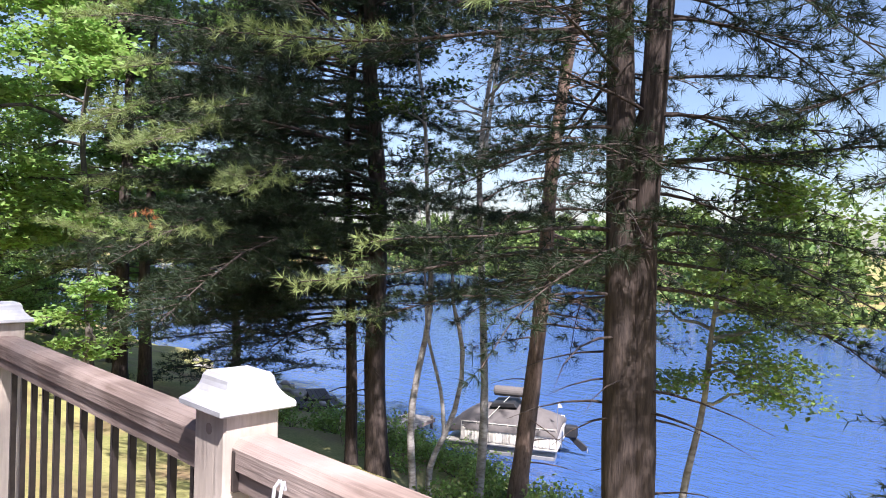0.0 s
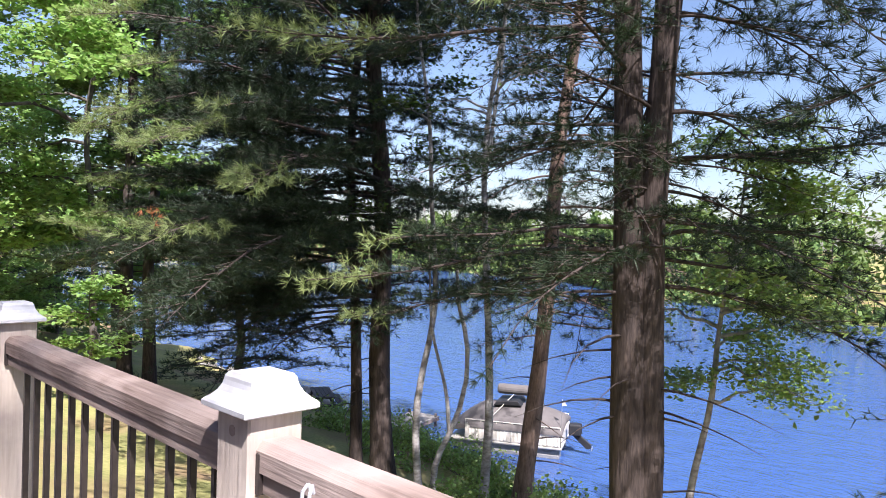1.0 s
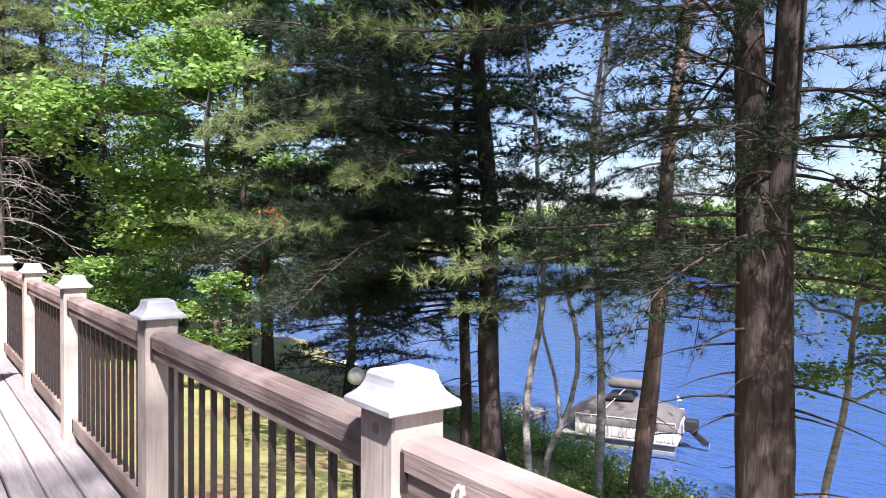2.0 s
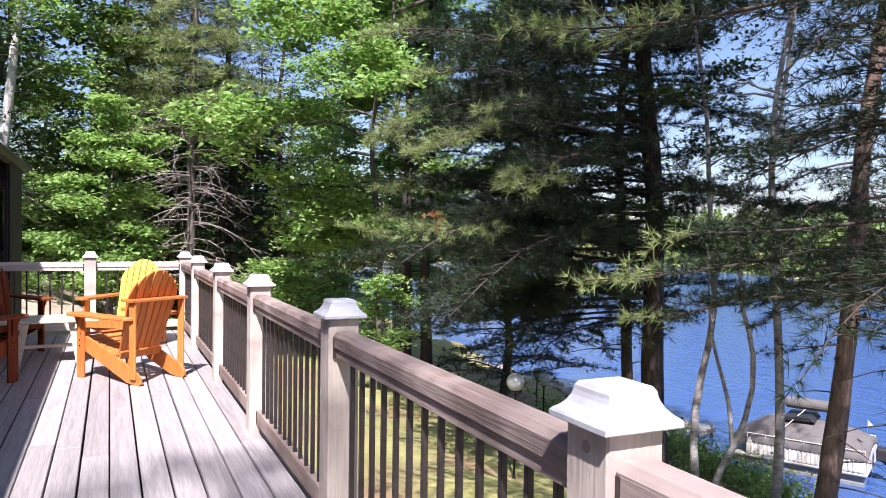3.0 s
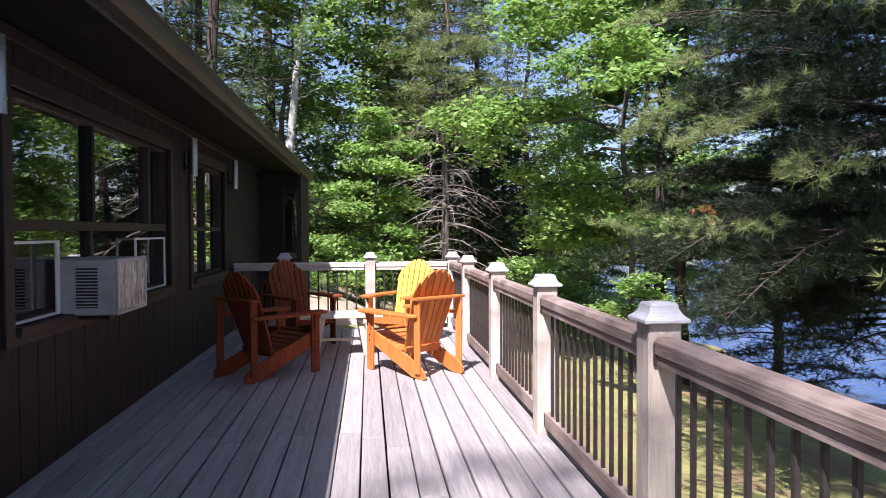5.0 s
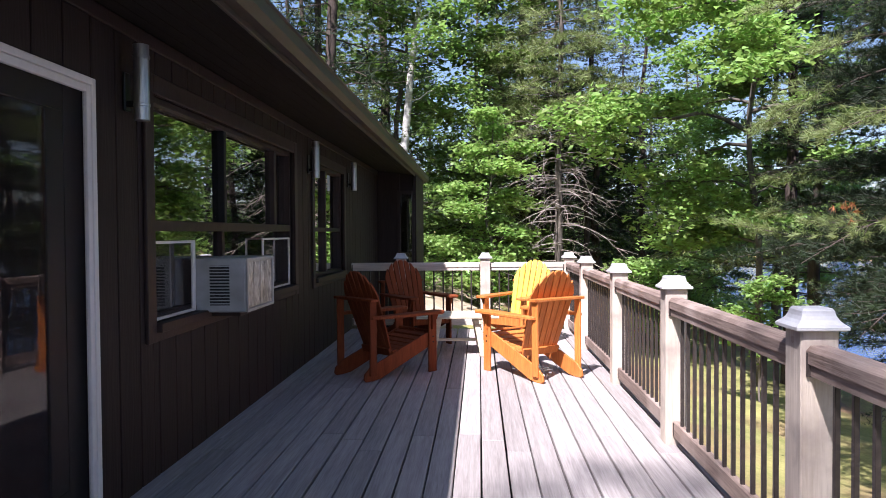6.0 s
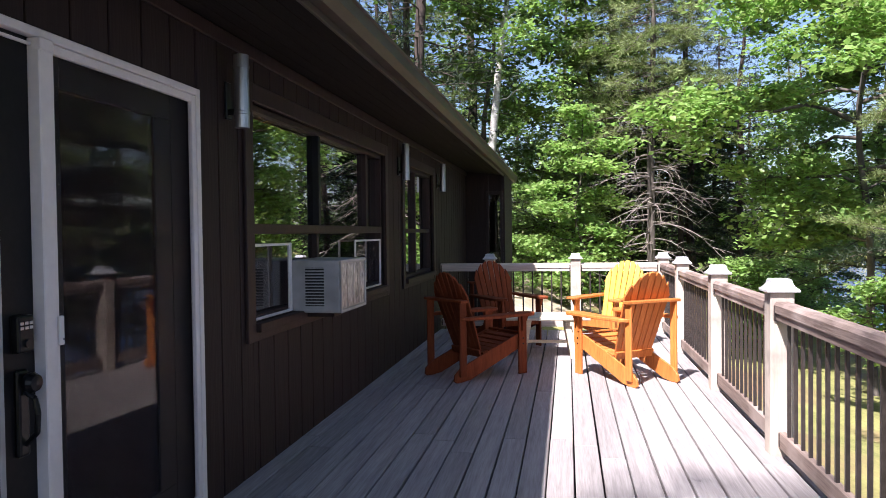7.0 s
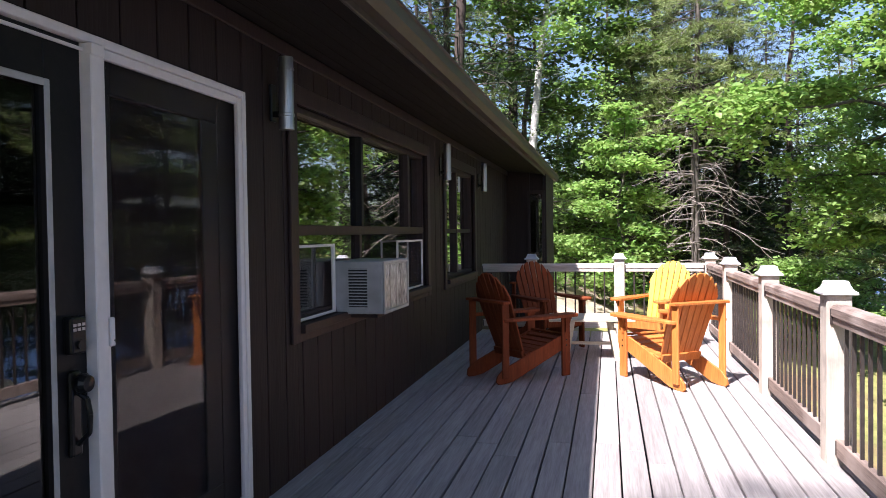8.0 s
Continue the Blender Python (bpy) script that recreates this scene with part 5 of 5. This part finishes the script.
broadleaf("birch_tree", "tall white-stemmed birch behind the roof", g(-2.87, 24.5), (-1.05, 24.6, 15), 0.19, 5.4, 2.2, R(52), limbs=16, leaf_n=8000, leaf=LEAF_MAPLE, size=0.16, bark=BARK_WHITE, clump=0.4, sway=0.1)

# woods beyond the deck's end: a few kinds, copied
kinds = []
kinds.append(pine("pine_tree", "woodland pine with grey-green needles", (0, 60, 0), (0.3, 60, 17), 0.20, 1.0, lambda k: 2.9 * (1 - k) ** 0.7 + 0.4, R(61), per=4, whorl=0.75, blades=6, needle=0.22, width=0.028, step=0.42, leaf=PINE_LIGHT, dead=14))
kinds.append(pine("pine_tree", "dark slender woodland pine tree", (4, 60, 0), (4, 60.3, 15), 0.17, 2.5, lambda k: 2.2 * (1 - k) ** 0.7 + 0.4, R(62), per=4, whorl=0.7, blades=6, needle=0.22, width=0.028, step=0.42, dead=20))
kinds.append(broadleaf("maple_tree", "leafy green woodland maple tree", (8, 60, 0), (8.3, 60, 13), 0.15, 0.3, 2.8, R(63), limbs=18, leaf_n=8500, leaf=LEAF_WOOD, size=0.21, clump=0.45, up=0.35))
kinds.append(broadleaf("oak_tree", "dark-leaved tall woodland oak", (12, 60, 0), (12, 60.3, 12), 0.14, 0.0, 2.6, R(64), limbs=18, leaf_n=7500, leaf=LEAF_DARK, size=0.22, clump=0.45, up=0.35))
kinds.append(broadleaf("shrub", "leafy green understorey shrub", (16, 60, 0), (16, 60.2, 2.8), 0.05, 0.2, 1.5, R(65), limbs=12, leaf_n=3500, leaf=LEAF_MAPLE, size=0.14, clump=0.3, up=0.4))


def place(k, x, y, s=1.0, rz=0.0, first=False):
    ob = kinds[k]
    z = float(land(np.array(float(x)), np.array(float(y)))) - 0.05
    m = Matrix.Translation((x, y, z)) @ Matrix.Rotation(rz, 4, "Z") @ Matrix.Scale(s, 4)
    if first:
        ob.matrix_world = m
        return
    c = copy_thing(ob, m)
    c.matrix_basis = m


wood_rng = R(71)
spots = [(2.1, 30.5), (3.6, 31.5), (4.9, 29.5), (-2.8, 26.5)]
for row, (y, xs) in enumerate(((19.5, (-6.5, -4.2)), (24, (-9, -5.0)), (29, (-11, -7, -3.4, 0.2, 6.8)), (35, (-13, -8.5, -4.5, -0.8, 2.4, 6.0, 9.8)), (43, (-15, -9, -4, 0.5, 5, 9.5, 13.5)), (54, (-14, -6, 1, 7, 12.5, 16)))):
    for x in xs:
        spots.append((x + wood_rng.uniform(-0.9, 0.9), y + wood_rng.uniform(-1.5, 1.5)))
order = [0, 1, 1, 2, 3, 1, 2, 0, 3, 1, 0, 2, 1, 3, 0, 1]
seen = set()
for i, (x, y) in enumerate(spots):
    k = order[i % len(order)]
    place(k, x, y, wood_rng.uniform(0.85, 1.2), wood_rng.uniform(0, 6.28), k not in seen)
    seen.add(k)
# The first five stand unseen behind the view, added to cut skylight.
for i, (x, y, k, sc) in enumerate(((5.0, -10.0, 0, 0.8), (9.5, -7.0, 1, 0.9), (13.0, -4.5, 0, 0.9), (0.5, -14.0, 3, 0.8), (12.8, 0.5, 1, 0.85), (-16, 62, 1, 1.2), (-10, 66, 0, 1.3), (-4, 63, 1, 1.2), (1.5, 68, 0, 1.3), (6, 64, 1, 1.2), (11, 69, 3, 1.4), (15.5, 64, 1, 1.2), (-19, 50, 0, 1.2), (-20, 38, 1, 1.2), (-15, 28, 0, 1.1), (-12, 21, 1, 1.0))):
    place(k, x, y, sc, i * 1.3)
# Unseen pine south of the house, added so its top shades a post.
place(1, -5.10, -9.86, 1.4, 0.7)
for i, (x, y) in enumerate(((-4.6, 18.0), (-6.5, 24.5), (-5.8, 20.5), (-7.5, 22.0), (0.2, 28.0), (5.4, 25.0), (6.5, 27.0), (-4.6, 16.4), (-4.9, 22.5), (9.0, 31.0), (12.5, 33.0))):
    place(4, x, y, wood_rng.uniform(0.8, 1.25), wood_rng.uniform(0, 6.28), i == 0)


for x, y, k in ((3.2, 33, 3), (5.4, 34, 3), (1.2, 34.5, 3), (7.5, 36, 3), (2.6, 29.2, 1), (4.3, 28.6, 1)):
    place(k, x, y, 0.85, x)
for x, y, k in ((0.3, 22.5, 0.5), (-0.9, 21.5, 0.6)):
    place(4, x, y, k, x * 3)
for i in range(24):
    place((4, 3, 4)[i % 3], wood_rng.uniform(-16, 13), wood_rng.uniform(34, 58), wood_rng.uniform(1.3, 2.0) if i % 3 != 1 else 0.6, wood_rng.uniform(0, 6.28))


# brush on the bank and the far woods
def brush():
    rng = R(81)
    so, st = Soup(), Soup()
    for k in range(95):
        y = rng.uniform(1, 19)
        x = float(shore(np.array(y))) - rng.uniform(0.6, 4.2)
        b = np.array(g(x, y))
        h = rng.uniform(0.3, 0.8)
        for j in range(5):
            e = b + np.array([rng.normal(0, 0.35), rng.normal(0, 0.35), h * rng.uniform(0.6, 1.1)])
            tube(st, np.stack([b, (b + e) / 2 + rng.normal(0, 0.05, 3), e]), [0.010, 0.007, 0.003], 3)
            c = b + (e - b) * rng.uniform(0.3, 1.05, (46, 1)) + rng.normal(0, 0.14, (46, 3))
            leaves(so, rng, c, 0.085, 0.5)
    root = thing("bank_brush", pose(0, 0, 0), "leafy green brush along the lake bank", "brush", kind="stuff")
    mesh_part("stems", st.mesh("stems", BARK_GREY), root)
    mesh_part("foliage", so.mesh("foliage", LEAF_BIRCH), root)


brush()


def far_woods():
    rng = R(91)
    so, tr = Soup(), Soup()
    for k in range(350):
        if k < 260:
            y = rng.uniform(-70, 150)
            x = float(far_shore(np.array(y))) + rng.uniform(-0.4, 24)
        else:
            x, y = rng.uniform(18, 115), 150 + rng.uniform(0, 25)
        b = np.array(g(x, y))
        h = rng.uniform(6.5, 11.5)
        conifer = rng.uniform() < 0.4
        n = 240
        u = rng.uniform(0.05, 1, n)
        r = (2.1 * (1 - u) + 0.5) if conifer else 2.4 * np.sqrt(np.clip(1 - (2 * u - 0.95) ** 2, 0.05, 1))
        az = rng.uniform(0, 6.28, n)
        rr = r * np.sqrt(rng.uniform(0.25, 1, n)) * (1 + 0.25 * np.sin(az * 3 + u * 9))
        c = b + np.stack([np.cos(az) * rr, np.sin(az) * rr, 0.4 + u * h], 1)
        leaves(so, rng, c, 0.75, 0.35)
        tube(tr, np.stack([b, b + [0, 0, h * 0.8]]), [0.16, 0.05], 5)
    for k in range(420):
        y = rng.uniform(-70, 150)
        b = np.array(g(float(far_shore(np.array(y))) + rng.uniform(-0.3, 2.5), y))
        c = b + rng.normal(0, 0.9, (26, 3)) * [1, 1, 0.5] + [0, 0, 0.7]
        leaves(so, rng, c, 0.55, 0.35)
    root = thing("far_woods", pose(0, 0, 0), "mixed green woods along the far shore", "woods", kind="stuff")
    mesh_part("trunks", tr.mesh("trunks", BARK_GREY), root)
    mesh_part("foliage", so.mesh("foliage", FAR_GREEN), root)


far_woods()
